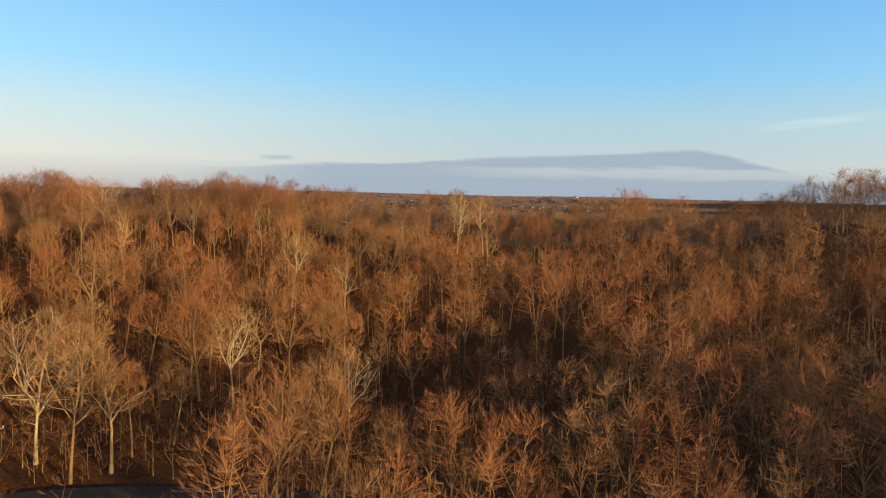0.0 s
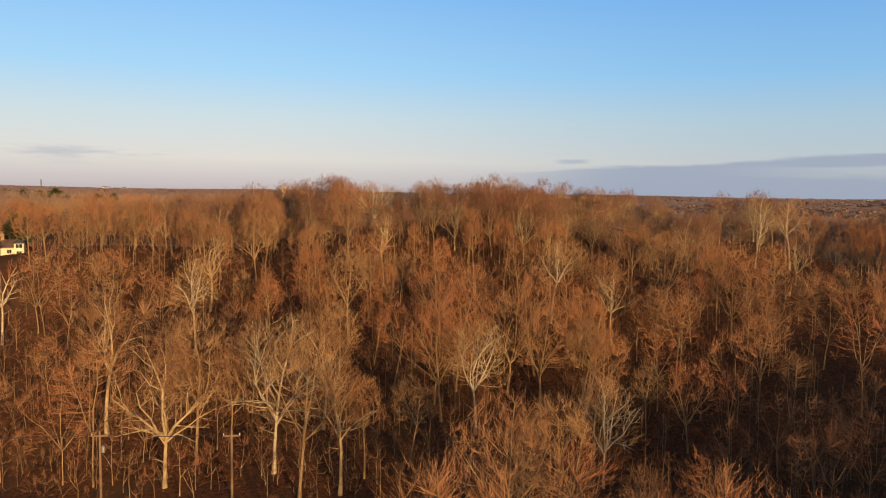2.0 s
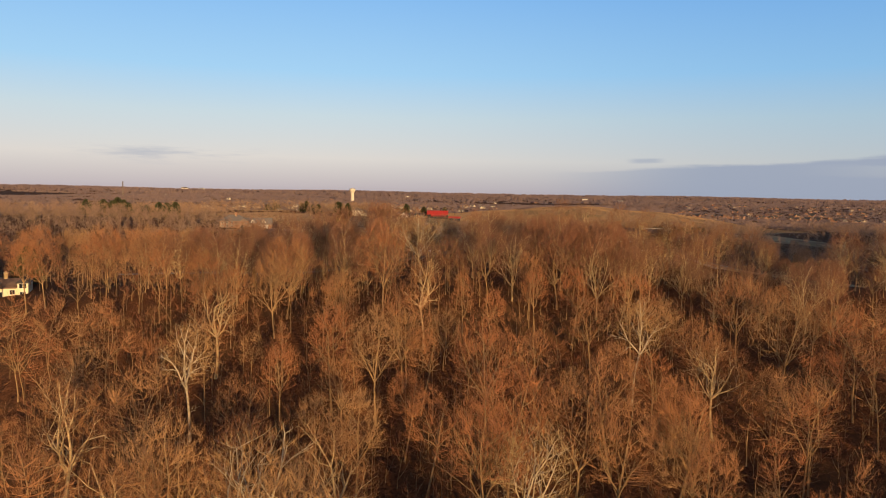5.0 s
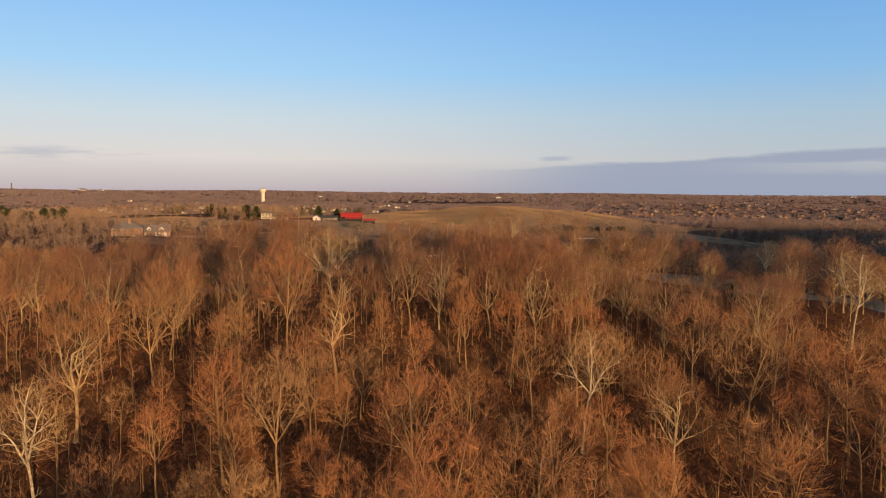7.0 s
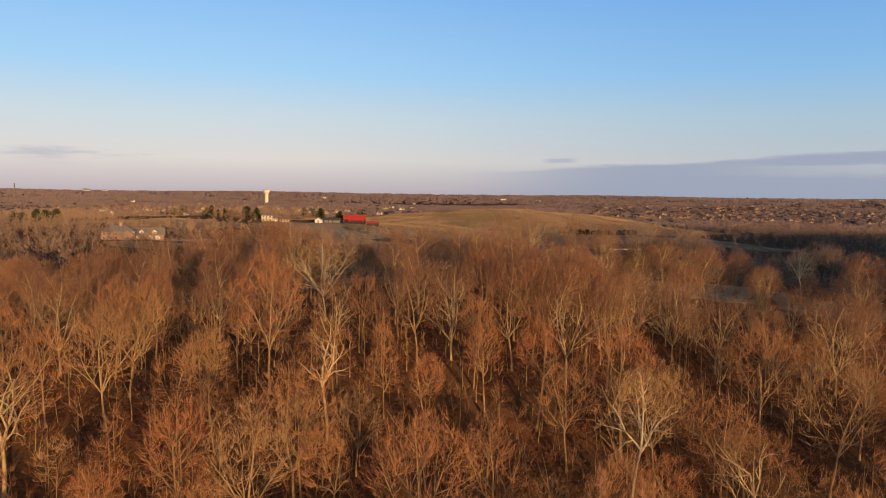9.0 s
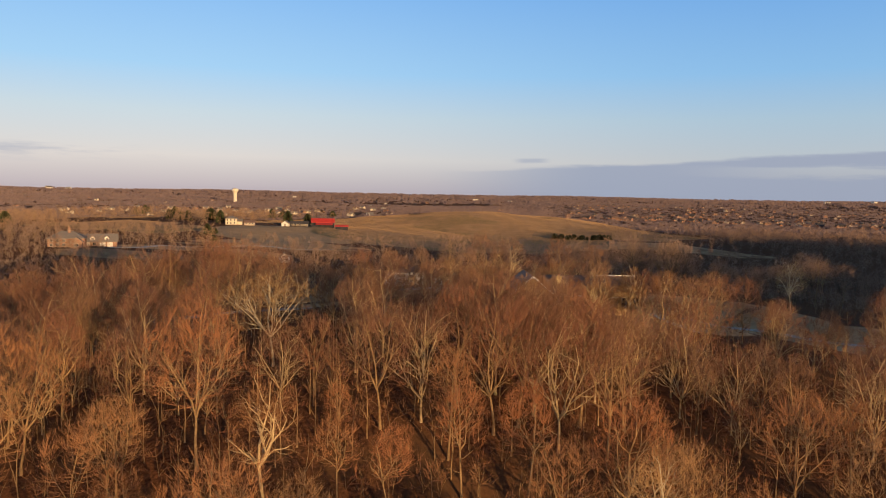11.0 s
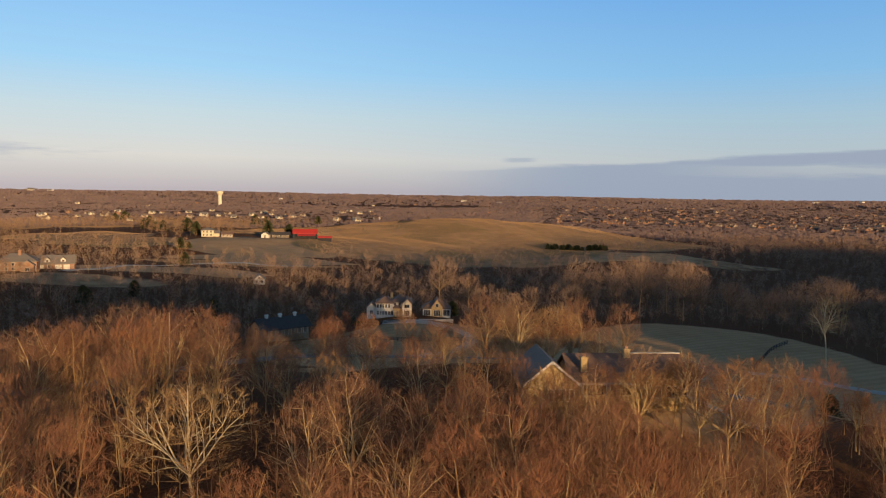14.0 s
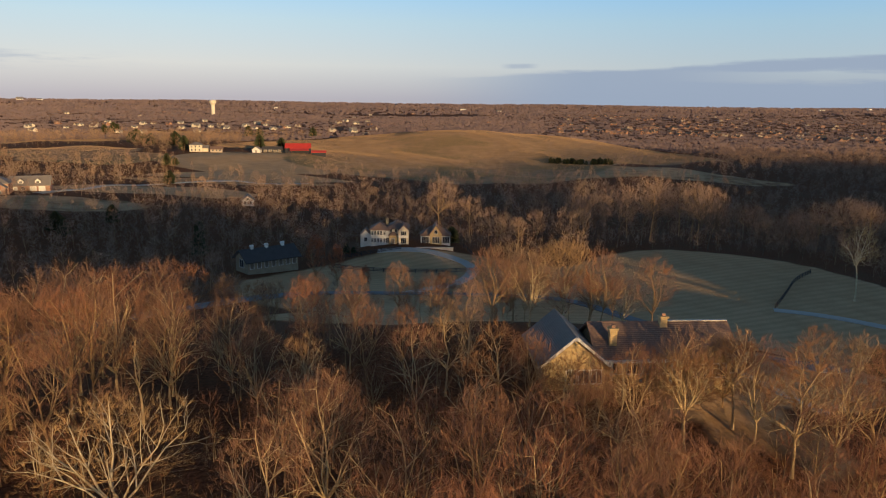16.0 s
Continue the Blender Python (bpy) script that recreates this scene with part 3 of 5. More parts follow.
def scattered(x0, x1, y0, y1, gap, keep, rng):
    """Uneven places on a jittered grid, where keep(x, y) is over a random value."""
    gx, gy = np.meshgrid(np.arange(x0, x1, gap), np.arange(y0, y1, gap))
    x, y = (gx + rng.uniform(-0.48, 0.48, gx.shape) * gap).ravel(), (gy + rng.uniform(-0.48, 0.48, gy.shape) * gap).ravel()
    chosen = keep(x, y) > rng.uniform(0.3, 0.95, len(x))
    return x[chosen], y[chosen]


BUILT = ((29.5, 241.9, 15, 8.8), (-122, 164.6, 22, 11), (-104, 191, 19, 14), (-0.6, 396.5, 19, 12.1), (-34.8, 369.5, 14, 8.8), (-38, 124, 46, 4), (-159.2, 462.8, 16, 15.4), (-71.1, 484.8, 6, 6.6), (-92.7, 705.7, 28, 15.4), (-146.8, 688.5, 16, 9.9))

HOUSES = BUILT + ((-45, 92, 44, 36), (-100, 172, 24, 16))


def in_shaft(x, y):
    """Two gaps in the wood through which the low sun rakes the mown field."""
    shaft = x - 0.554 * (365 - y)
    return (x > 104) & (((shaft > 57) & (shaft < 71)) | ((shaft > 75) & (shaft < 83)))


def near_woods(x, y):
    """The wood on the near side of the valley, kept off houses, the road and the trees already set."""
    free = woods_at(x, y)
    for a, b, ra, rb in HOUSES:
        free = np.where((np.abs(x - a) < ra) & (np.abs(y - b) < rb), 0.0, free)
    gap = np.min(np.hypot(x[:, None] - TAKEN[:, 0], y[:, None] - TAKEN[:, 1]) - WIDE, axis=1)
    free = np.where((y > 256) & (x > 38 - 0.41 * (y - 254)), 0.0, free)
    free = free * (1 - 0.6 * oval(x, y, 28, 224, 23, 11))
    free = free * (1 - 0.3 * smooth(0.1, 0.6, np.sin(x / 7.5 + 1.7 * np.sin(y / 9.0)) * np.cos(y / 6.5 + x / 23.0)) * smooth(196, 206, y))
    free = np.where(in_shaft(x, y), 0.0, free)
    free = free * (1 - 0.22 * np.maximum(oval(x, y, -92, 140, 44, 24), oval(x, y, -45, 145, 60, 20)))
    return np.where(gap < 0, 0.0, free)


def brush_land(x, y):
    """Brush grows all through the wood, and thinly on the slope below the cream house."""
    free = woods_at(x, y)
    for a, b, ra, rb in BUILT:
        free = np.where((np.abs(x - a) < ra) & (np.abs(y - b) < rb), 0.0, free)
    return np.where(in_shaft(x, y), 0.0, free)


def in_view(x, y, reach=60.0):
    """The wedge of land that the flight looks over."""
    a = np.degrees(np.arctan2(x - 5.0, y + 15.0))
    return (a > -48.0) & (a < reach)


def stature(x, y, rng):
    """Trees stand tall in the hollow and lower on the crest. A size for each, with a few small ones among them."""
    n = len(y)
    return (1 - 0.12 * smooth(-70, -110, x)) * (1 - 0.12 * smooth(10, 25, x) * smooth(75, 55, x) * smooth(190, 203, y)) * np.interp(y, (0, 95, 125, 150, 170, 185, 200, 222, 247, 262, 300), (0.8, 0.85, 0.98, 0.9, 0.78, 0.68, 0.62, 0.56, 0.52, 0.44, 0.36)) * (1 + 0.42 * smooth(-14, -34, x) * smooth(212, 240, y)) * (1 - 0.1 * smooth(-32, -22, x) * smooth(16, 8, x) * smooth(228, 238, y)) * (1 + 0.22 * smooth(100, 110, x) * smooth(130, 160, y)) * np.where(rng.random(n) < 0.3, rng.uniform(0.5, 0.75, n), rng.uniform(0.78, 1.08, n))


slope, crest = scattered(-230, 330, 40, 203, 7.4, lambda x, y: near_woods(x, y) * (y > 84 - 0.3 * np.maximum(0, x)), rng), scattered(-190, 260, 203, 284, 6.0, near_woods, rng)
x, y = np.r_[slope[0], crest[0]], np.r_[slope[1], crest[1]]
seen = in_view(x, y) & ((np.abs(x) < 105) | (rng.random(len(x)) < 0.62) | ((x > 105) & (x < 180) & (y > 135) & (y < 205)))
x, y = x[seen], y[seen]
near = np.minimum(np.hypot((x - 8.0) * 0.62, (y - 222)), np.hypot((x - 0.0) * 0.85, y - 150) + 14)
order = np.argsort(near + rng.uniform(0, 10, len(x)))
x, y = x[order], y[order]
sizes = stature(x, y, rng)
sizes = sizes * (1 - 0.42 * oval(x, y, -84, 142, 42, 22))
lane_of_sun = (y > 184) & (y < 233) & (np.abs(x - 20 - (235 - y) * 0.554) < 4.5)
sizes = np.where(lane_of_sun, np.minimum(sizes, 0.54 - 0.2 * smooth(203, 222, y)), sizes)
for a, b, most_tall in ((-17.7, 214.7, 0.46), (7, 149, 0.36), (25, 139, 0.32)):
    lane_of_sun = (y > b - 29) & (y < b - 1.5) & (np.abs(x - a - (b - y) * 0.554) < 5.5)
    in_front = (y > b - 16) & (y < b) & (np.abs(x - a) < 5.5)
    sizes = np.where(lane_of_sun | in_front, np.minimum(sizes, most_tall), sizes)
sizes = sizes * (1 - 0.3 * oval(x, y, 30, 134, 42, 16))
sizes = np.where((x > 47) & (x < 95) & (y > 224), np.minimum(sizes, 0.25), sizes)
for a, b, size in zip(x[:265], y[:265], sizes):
    (CREST_KINDS[rng.integers(0, 5)] if b > 195 else KINDS[rng.integers(0, 6)]).plant(a, b, rng.uniform(0, 6.28), size)
rest = len(x) - 265
MID = [proto((4, 3, 3, 3), seed=70 + k, tall=22.0, wide=(13.0, 11.0, 14.5, 12.0)[k], fork=(0.36, 0.44, 0.32, 0.4)[k], limbs=4, levels=1, twigs=900, twig_wide=0.047, twig_long=1.6, sprays=180, upright=0.6, girth=0.62) for k in range(4)]
rows = np.stack([x[265:], y[265:], rng.uniform(0, 6.28, rest), sizes[265:], rng.random(rest), rng.integers(0, 4, rest)], 1)
joined_wood("wooded_slopes", MID, rows, "dense leafless brown wood covering the slopes", [BARK, TWIGS])

# the undergrowth: saplings and brush below the trees
SAPLING = [proto((3, 3, 3, 3), seed=90 + k, tall=(5.0, 6.5, 3.0)[k], wide=(4.0, 3.2, 4.6)[k], fork=(0.2, 0.35, 0.1)[k], limbs=1, levels=1, twigs=(62, 46, 70)[k], twig_wide=0.045, twig_long=1.1, sprays=10, coarse=True, upright=0.9) for k in range(3)]
spread, thick = scattered(-200, 260, 50, 252, 4.8, brush_land, rng), scattered(-125, 62, 122, 204, 3.1, lambda x, y: brush_land(x, y) * ((y < 168) | (x > -72)), rng)
ledge = scattered(-55, 60, 205, 234, 4.4, brush_land, rng)
x, y = np.r_[spread[0], thick[0], ledge[0]], np.r_[spread[1], thick[1], ledge[1]]
seen = in_view(x, y)
x, y = x[seen], y[seen]
rows = np.stack([x, y, rng.uniform(0, 6.28, len(x)), rng.uniform(0.6, 1.3, len(x)), rng.random(len(x)), rng.integers(0, 3, len(x))], 1)
rows[:, 3] *= 1 - 0.45 * oval(x, y, 22, 226, 14, 12)
joined_wood("undergrowth", SAPLING, rows, "tangle of bare saplings and brown brush under the trees", [BARK, BRUSH])

# the woods beyond the crest, thinner in detail as they lie farther off
FAR = [proto((3, 3, 3, 3), seed=120 + k, tall=16.0, wide=(8.5, 10.5, 8.0, 9.5)[k], fork=(0.24, 0.18, 0.3, 0.22)[k], limbs=3, levels=1, twigs=250, twig_wide=0.085, twig_long=1.9, sprays=56, coarse=True, upright=0.6, rod=0.6, girth=0.55) for k in range(4)]

FARTHER = [proto((3, 3, 3, 3), seed=130 + k, tall=16.0, wide=(8.0, 9.0, 7.5, 8.5)[k], fork=(0.14, 0.1, 0.16, 0.12)[k], limbs=1, levels=1, twigs=150, twig_wide=0.125, twig_long=2.2, sprays=20, coarse=True, upright=0.9, rod=0.6, girth=0.5) for k in range(4)]


def far_woods(x, y):
    free = woods_at(x, y)
    for a, b, ra, rb in HOUSES:
        free = np.where((np.abs(x - a) < ra) & (np.abs(y - b) < rb), 0.0, free)
    return free


x, y = scattered(-430, 560, 284, 944, 8.4, lambda x, y: np.maximum(far_woods(x, y), 0.42 * oval(x, y, -122, 470, 60, 60)), rng)
seen = in_view(x, y, 46.0) & ~((x > 20) & (y < 312))
x, y = x[seen], y[seen]
row = smooth(12, 22, x) * smooth(225, 205, x) * smooth(398, 403, y) * smooth(452, 444, y) > 0.5
x, y = x[~row], y[~row]
tall = 0.58 - 0.16 * smooth(140, 220, x) * smooth(698, 600, y) + 0.12 * smooth(551, 723, y)
rows = np.stack([x, y, rng.uniform(0, 6.28, len(x)), tall * rng.uniform(0.5, 1.25, len(x)), rng.random(len(x)), rng.integers(0, 4, len(x))], 1)
knoll = (rows[:, 0] < -95 + 0.085 * (rows[:, 1] - 490)) & (rows[:, 1] > 490)
beyond = (rows[:, 1] > 540) & ~knoll
joined_wood("knoll_woods", FARTHER, rows[knoll], "leafless brown woods on the knolls, toned golden as if sunlit", [BARK, SUNLIT_KNOLL_TWIGS])
low = np.concatenate([np.stack(scattered(-270, 14, 372, 540, 6.2, far_woods, rng), 1), np.stack(scattered(14, 226, 401, 446, 5.4, far_woods, rng), 1)])
rest = len(low)
low = np.column_stack([low, rng.uniform(0, 6.28, rest), rng.uniform(0.22, 0.42, rest), rng.random(rest), 4 + rng.integers(0, 4, rest)])
joined_wood("valley_woods", FAR + FARTHER, np.concatenate([rows[~knoll & ~beyond], low]), "leafless brown woods in the dark valley", [BARK, VALLEY_TWIGS])
joined_wood("pasture_woods", FARTHER, rows[beyond], "leafless brown woods round the pastures", [DARK_BARK, VALLEY_TWIGS])


# the belt of tall trees that closes the mown field
BELT_KINDS = [Kind((DARK_BARK, BARK, DARK_BARK)[k], VALLEY_TWIGS, "tall leafless tree with a rounded brown crown beyond the mown field", seed=140 + k, tall=20.0, wide=(12.5, 10.5, 14.0)[k], fork=(0.36, 0.44, 0.3)[k], limbs=5, levels=2,
                   twigs=900, twig_wide=0.06, twig_long=1.7, sprays=190, upright=0.5, girth=0.85, rod=0.6) for k in range(3)]
x, y = scattered(16, 222, 404, 440, 11.0, far_woods, rng)
for a, b in zip(x, y):
    lot = 0.62 + 0.5 * (0.5 + 0.5 * math.sin(a / 11.0 + 1.5 * math.sin(a / 29.0)))
    BELT_KINDS[rng.integers(0, 3)].plant(a, b, rng.uniform(0, 6.28), lot * rng.uniform(0.75, 1.1), name="field_tree", group="trees beyond the mown field")


def tuft(seed):
    """A distant clump of trees: a sheaf of ragged upright slips that face the way the clump does."""
    r = np.random.default_rng(seed)
    n = 16
    a, off = r.uniform(0, 6.28, n), 8.5 * np.sqrt(r.random(n))
    root = np.stack([np.cos(a) * off, np.sin(a) * off, np.full(n, -0.5)], 1)
    tip = root * 1.15 + np.stack([r.normal(0, 0.5, n), r.normal(0, 0.5, n), r.uniform(1.5, 3.5, n)], 1)
    b = r.normal(0, 0.35, n)
    side = np.stack([np.cos(b), np.sin(b), 0 * b], 1) * r.uniform(0.9, 1.9, (n, 1))
    v = np.stack([root - side, root + side, tip + side * 0.6, tip + [0, 0, 0.5] * r.random((n, 1)), tip - side * 0.6], 1).reshape(-1, 3)
    k = np.arange(n)[:, None] * 5
    return [(v, np.concatenate([k + [0, 1, 2], k + [0, 2, 4], k + [4, 2, 3]]), 1)]


DISTANT = [tuft(150 + k) for k in range(4)]


def distant_woods(x, y):
    return woods_at(x, y) * (0.86 + 0.3 * np.sin(x / 95.0 + np.sin(y / 130.0)) * np.sin(y / 80.0 + 1.0)) + 0.05


rows = []
for area, grown in (((-900, 1000, 944, 1250, 11.5), 1.0), ((-1150, 1250, 1250, 1700, 14.5), 1.05), ((-1750, 1900, 1700, 2800, 23.0), 1.3), ((-3600, 4000, 2800, 4650, 44.0), 2.2)):
    x, y = scattered(*area, distant_woods, rng)
    seen = in_view(x, y, 46.0)
    x, y = x[seen], y[seen]
    bearing = np.degrees(np.arctan2(x, y - 150))
    suburb = ((bearing > 9.5) & (y > 1130) & (y < 3030)) | ((bearing > -36) & (bearing < -3) & (y > 1250) & (y < 2000))
    size = grown * rng.uniform(0.7, 1.35, len(x)) * np.where(suburb, 0.6, 1)
    rows.append(np.stack([x, y, rng.normal(0, 0.25, len(x)) + 3.1416 * rng.integers(0, 2, len(x)), size, rng.random(len(x)), rng.integers(0, 4, len(x))], 1))
joined_wood("distant_woods", DISTANT, np.concatenate(rows), "distant brown woods, tinted hazy mauve, out to the horizon", [BARK, HAZY_FAR_TWIGS])

# standing dry grass on the pastures, which catches the low light
x, y = scattered(-480, 330, 540, 1410, 1.1, lambda x, y: meadow_at(x, y) * (0.5 + 0.5 * smooth(690, 770, y)), rng)
n = len(x)
a, tall, wide = rng.normal(0.5, 0.35, n), rng.uniform(0.13, 0.28, n), rng.uniform(0.5, 1.0, n)
z = height(x, y) - 0.05
blade = np.stack([np.stack([x - np.cos(a) * wide, y - np.sin(a) * wide, z], 1), np.stack([x + np.cos(a) * wide, y + np.sin(a) * wide, z], 1),
                  np.stack([x + rng.normal(0, 0.2, n), y + rng.normal(0, 0.2, n), z + tall], 1)], 1).reshape(-1, 3)
DRY_GRASS = twig_material("dry_grass", ((0.39, 0.26, 0.15), (0.36, 0.245, 0.14), (0.41, 0.28, 0.165)), 0.15)
tagged(mesh_object("dry_grass", blade.tolist(), np.arange(3 * n).reshape(-1, 3).tolist(), DRY_GRASS), "tufts of straw-coloured dry grass standing on the pastures", "grass", kind="stuff")

# short stiff grass left in swaths on the mown field
x, y = scattered(52, 135, 335, 405, 0.62, lambda x, y: lawn_at(x, y) * (0.75 + 0.25 * np.sin((x * 0.47 + y * 0.88) * 1.25)), rng)
n = len(x)
a, tall, wide = rng.normal(0.5, 0.4, n), rng.uniform(0.07, 0.16, n), rng.uniform(0.16, 0.4, n)
z = height(x, y) - 0.03
blade = np.stack([np.stack([x - np.cos(a) * wide, y - np.sin(a) * wide, z], 1), np.stack([x + np.cos(a) * wide, y + np.sin(a) * wide, z], 1),
                  np.stack([x + rng.normal(0, 0.06, n), y + rng.normal(0, 0.06, n), z + tall], 1)], 1).reshape(-1, 3)
FIELD_GRASS = twig_material("field_grass", ((0.48, 0.34, 0.185), (0.46, 0.33, 0.18), (0.52, 0.38, 0.215)), 0.15)
tagged(mesh_object("field_grass", blade.tolist(), np.arange(3 * n).reshape(-1, 3).tolist(), FIELD_GRASS), "short dull winter grass standing in swaths on the mown field", "grass", kind="stuff")

# an unseen wooded rise behind the camera on the sun's side, added for shade
x, y = scattered(60, 820, -110, 400, 15.0, lambda x, y: np.ones(len(x)), rng)
far = (((y < 60) & (y < 0.5 * x - 12)) | (x > 150 + 0.85 * y)) & (x > 34 + (110 - y) * 0.554)
x, y = x[far], y[far]
rows = np.stack([x, y, rng.uniform(0, 6.28, len(x)), rng.uniform(0.8, 1.2, len(x)) * np.where(y < 45, 0.75, 1.0), rng.random(len(x)), rng.integers(0, 4, len(x))], 1)
joined_wood("rear_woods", FARTHER, rows, "unseen leafless wood on the rear rise, added to cast shade", [BARK, TWIGS])


# ---- building materials ----
def plain_material(name, color, second, scale=3.0, rough=0.8, bump=0.02, metal=0.0, spec=0.3):
    """A surface with a fine grain and broad weathering in a second colour."""
    m, n = material(name)
    at = object_at(n)
    grain, stain = n.noise(scale * 4, at, 4.0), n.noise(scale * 0.25, at, 3.0)
    c = n.mix(n.ramp(n.math("ADD", n.math("MULTIPLY", grain, 0.4), n.math("MULTIPLY", stain, 0.6)), 0.35, 0.7), rgba(color), rgba(second))
    finish(n, c, rough, grain, bump, metal, spec)
    return m


def masonry_material(name, light, dark, joint, wide, high):
    m, n = material(name)
    brick = n.add("ShaderNodeTexBrick", {"Vector": n.add("ShaderNodeMapping", {"Vector": object_at(n), "Rotation": (radians(90), 0, 0)}), "Color1": rgba(light), "Color2": rgba(dark), "Mortar": rgba(joint), "Scale": 1.0,
                                         "Mortar Size": 0.012, "Brick Width": wide, "Row Height": high})
    stain = n.noise(0.8, object_at(n), 3.0)
    finish(n, n.mix(n.ramp(stain, 0.4, 0.75, 0.0, 0.5), brick.outputs[0], rgba(dark)), 0.9, brick.outputs[1], 0.02)
    return m


def shingle_material(name, light, dark):
    m, n = material(name)
    at = object_at(n)
    wave = n.add("ShaderNodeTexWave", {"Vector": at, "Scale": 2.2, "Distortion": 0.6, "Detail": 2.0}, bands_direction="Z").outputs["Fac"]
    grain, stain = n.noise(7.0, at, 4.0), n.noise(0.5, at, 3.0)
    c = n.mix(n.ramp(grain, 0.3, 0.7), rgba(dark), rgba(light))
    c = n.mix(n.ramp(stain, 0.45, 0.75, 0.0, 0.6), c, rgba(dark))
    finish(n, c, 0.75, n.math("ADD", wave, grain), 0.03)
    return m


WHITE_WALL = plain_material("white_painted_wall", (0.78, 0.76, 0.70), (0.66, 0.63, 0.56))
CREAM_WALL = plain_material("cream_stucco", (0.74, 0.67, 0.52), (0.64, 0.56, 0.42))
MANSION_WALL = plain_material("pale_yellow_stucco", (0.86, 0.83, 0.62), (0.78, 0.73, 0.52))
STALL_WALL = plain_material("tan_stall_boards", (0.40, 0.33, 0.23), (0.30, 0.24, 0.17))
TAN_WALL = plain_material("beige_siding", (0.50, 0.43, 0.34), (0.40, 0.33, 0.25))
STONE_WALL = masonry_material("golden_stone", (0.66, 0.49, 0.24), (0.48, 0.35, 0.17), (0.40, 0.35, 0.27), 0.55, 0.22)
BRICK_WALL = masonry_material("orange_brick", (0.42, 0.20, 0.11), (0.30, 0.13, 0.07), (0.45, 0.40, 0.33), 0.24, 0.08)
GREY_ROOF = shingle_material("grey_shingles", (0.30, 0.27, 0.24), (0.19, 0.175, 0.165))
TAN_ROOF = shingle_material("tan_shingles", (0.56, 0.45, 0.30), (0.42, 0.32, 0.20))
BROWN_ROOF = shingle_material("brown_shingles", (0.30, 0.20, 0.15), (0.18, 0.12, 0.095))
DARK_ROOF = shingle_material("dark_slate", (0.11, 0.105, 0.105), (0.065, 0.06, 0.06))
RED_ROOF = plain_material("red_metal_roof", (0.62, 0.055, 0.04), (0.48, 0.05, 0.035), 1.0, 0.45, 0.01, 0.0, 0.5)
BLACK_WOOD = plain_material("black_boards", (0.045, 0.045, 0.055), (0.03, 0.03, 0.035))
GREY_WOOD = plain_material("weathered_boards", (0.25, 0.21, 0.17), (0.16, 0.13, 0.10))
TRIM = plain_material("white_trim", (0.80, 0.78, 0.72), (0.72, 0.70, 0.64), rough=0.5)
GLASS = plain_material("dark_glass", (0.025, 0.03, 0.04), (0.02, 0.022, 0.03), rough=0.06, bump=0.0, spec=0.6)
ASPHALT = plain_material("grey_asphalt", (0.075, 0.075, 0.08), (0.055, 0.055, 0.06), 2.0, 0.85)
# asphalt lightened in colour to stand in for light from the sky
SKYLIT_ASPHALT = plain_material("skylit_asphalt", (0.24, 0.24, 0.245), (0.18, 0.18, 0.185), 2.0, 0.85)
CONCRETE = plain_material("pale_concrete", (0.55, 0.52, 0.47), (0.46, 0.43, 0.39), 2.0, 0.85)
POLE_WOOD = plain_material("brown_pole_wood", (0.30, 0.20, 0.12), (0.20, 0.13, 0.08))
STEEL = plain_material("grey_steel", (0.45, 0.45, 0.44), (0.36, 0.36, 0.35), rough=0.4, metal=0.7)
TANK_PAINT = plain_material("cream_tank_paint", (0.82, 0.76, 0.60), (0.74, 0.67, 0.52), 0.2)
CEDAR_GREEN = twig_material("cedar_green", ((0.085, 0.10, 0.05), (0.08, 0.095, 0.05), (0.105, 0.11, 0.055)))


# ---- building kit: x to the house's right, y to its back, z up ----
def part(name, bm, mat, parent, label=""):
    me = bpy.data.meshes.new(name)
    bmesh.ops.recalc_face_normals(bm, faces=bm.faces)
    bm.to_mesh(me)
    bm.free()
    me.materials.append(mat)
    ob = new(name, me)
    ob.parent = parent
    if label:
        ob["label"] = label
    return ob


def thing(name, x, y, turned=0.0, z=None, label="", category="", group=""):
    ob = new(name)
    ob.empty_display_size = 0.5
    ob.matrix_world = pose(x, y, float(height(x, y)) if z is None else z, 0, 0, turned)
    return tagged(ob, label, category, group)


def add_box(bm, x0, x1, y0, y1, z0, z1):
    v = [bm.verts.new((x, y, z)) for z in (z0, z1) for x, y in ((x0, y0), (x1, y0), (x1, y1), (x0, y1))]
    for f in ((3, 2, 1, 0), (4, 5, 6, 7), (0, 1, 5, 4), (1, 2, 6, 5), (2, 3, 7, 6), (3, 0, 4, 7)):
        bm.faces.new([v[k] for k in f])
    return bm


def box_part(name, spans, mat, parent, label=""):
    bm = bmesh.new()
    for span in spans:
        add_box(bm, *span)
    return part(name, bm, mat, parent, label)


def prism(bm, outline, a, b, axis):
    """An outline of (across, z) drawn out from a to b along the axis x or y."""
    def at(u, z, w):
        return (w, u, z) if axis == "x" else (u, w, z)
    near_ring, far_ring = [bm.verts.new(at(u, z, a)) for u, z in outline], [bm.verts.new(at(u, z, b)) for u, z in outline]
    n = len(outline)
    bm.faces.new(near_ring), bm.faces.new(far_ring[::-1])
    for k in range(n):
        bm.faces.new((near_ring[k], near_ring[(k + 1) % n], far_ring[(k + 1) % n], far_ring[k]))
    return bm


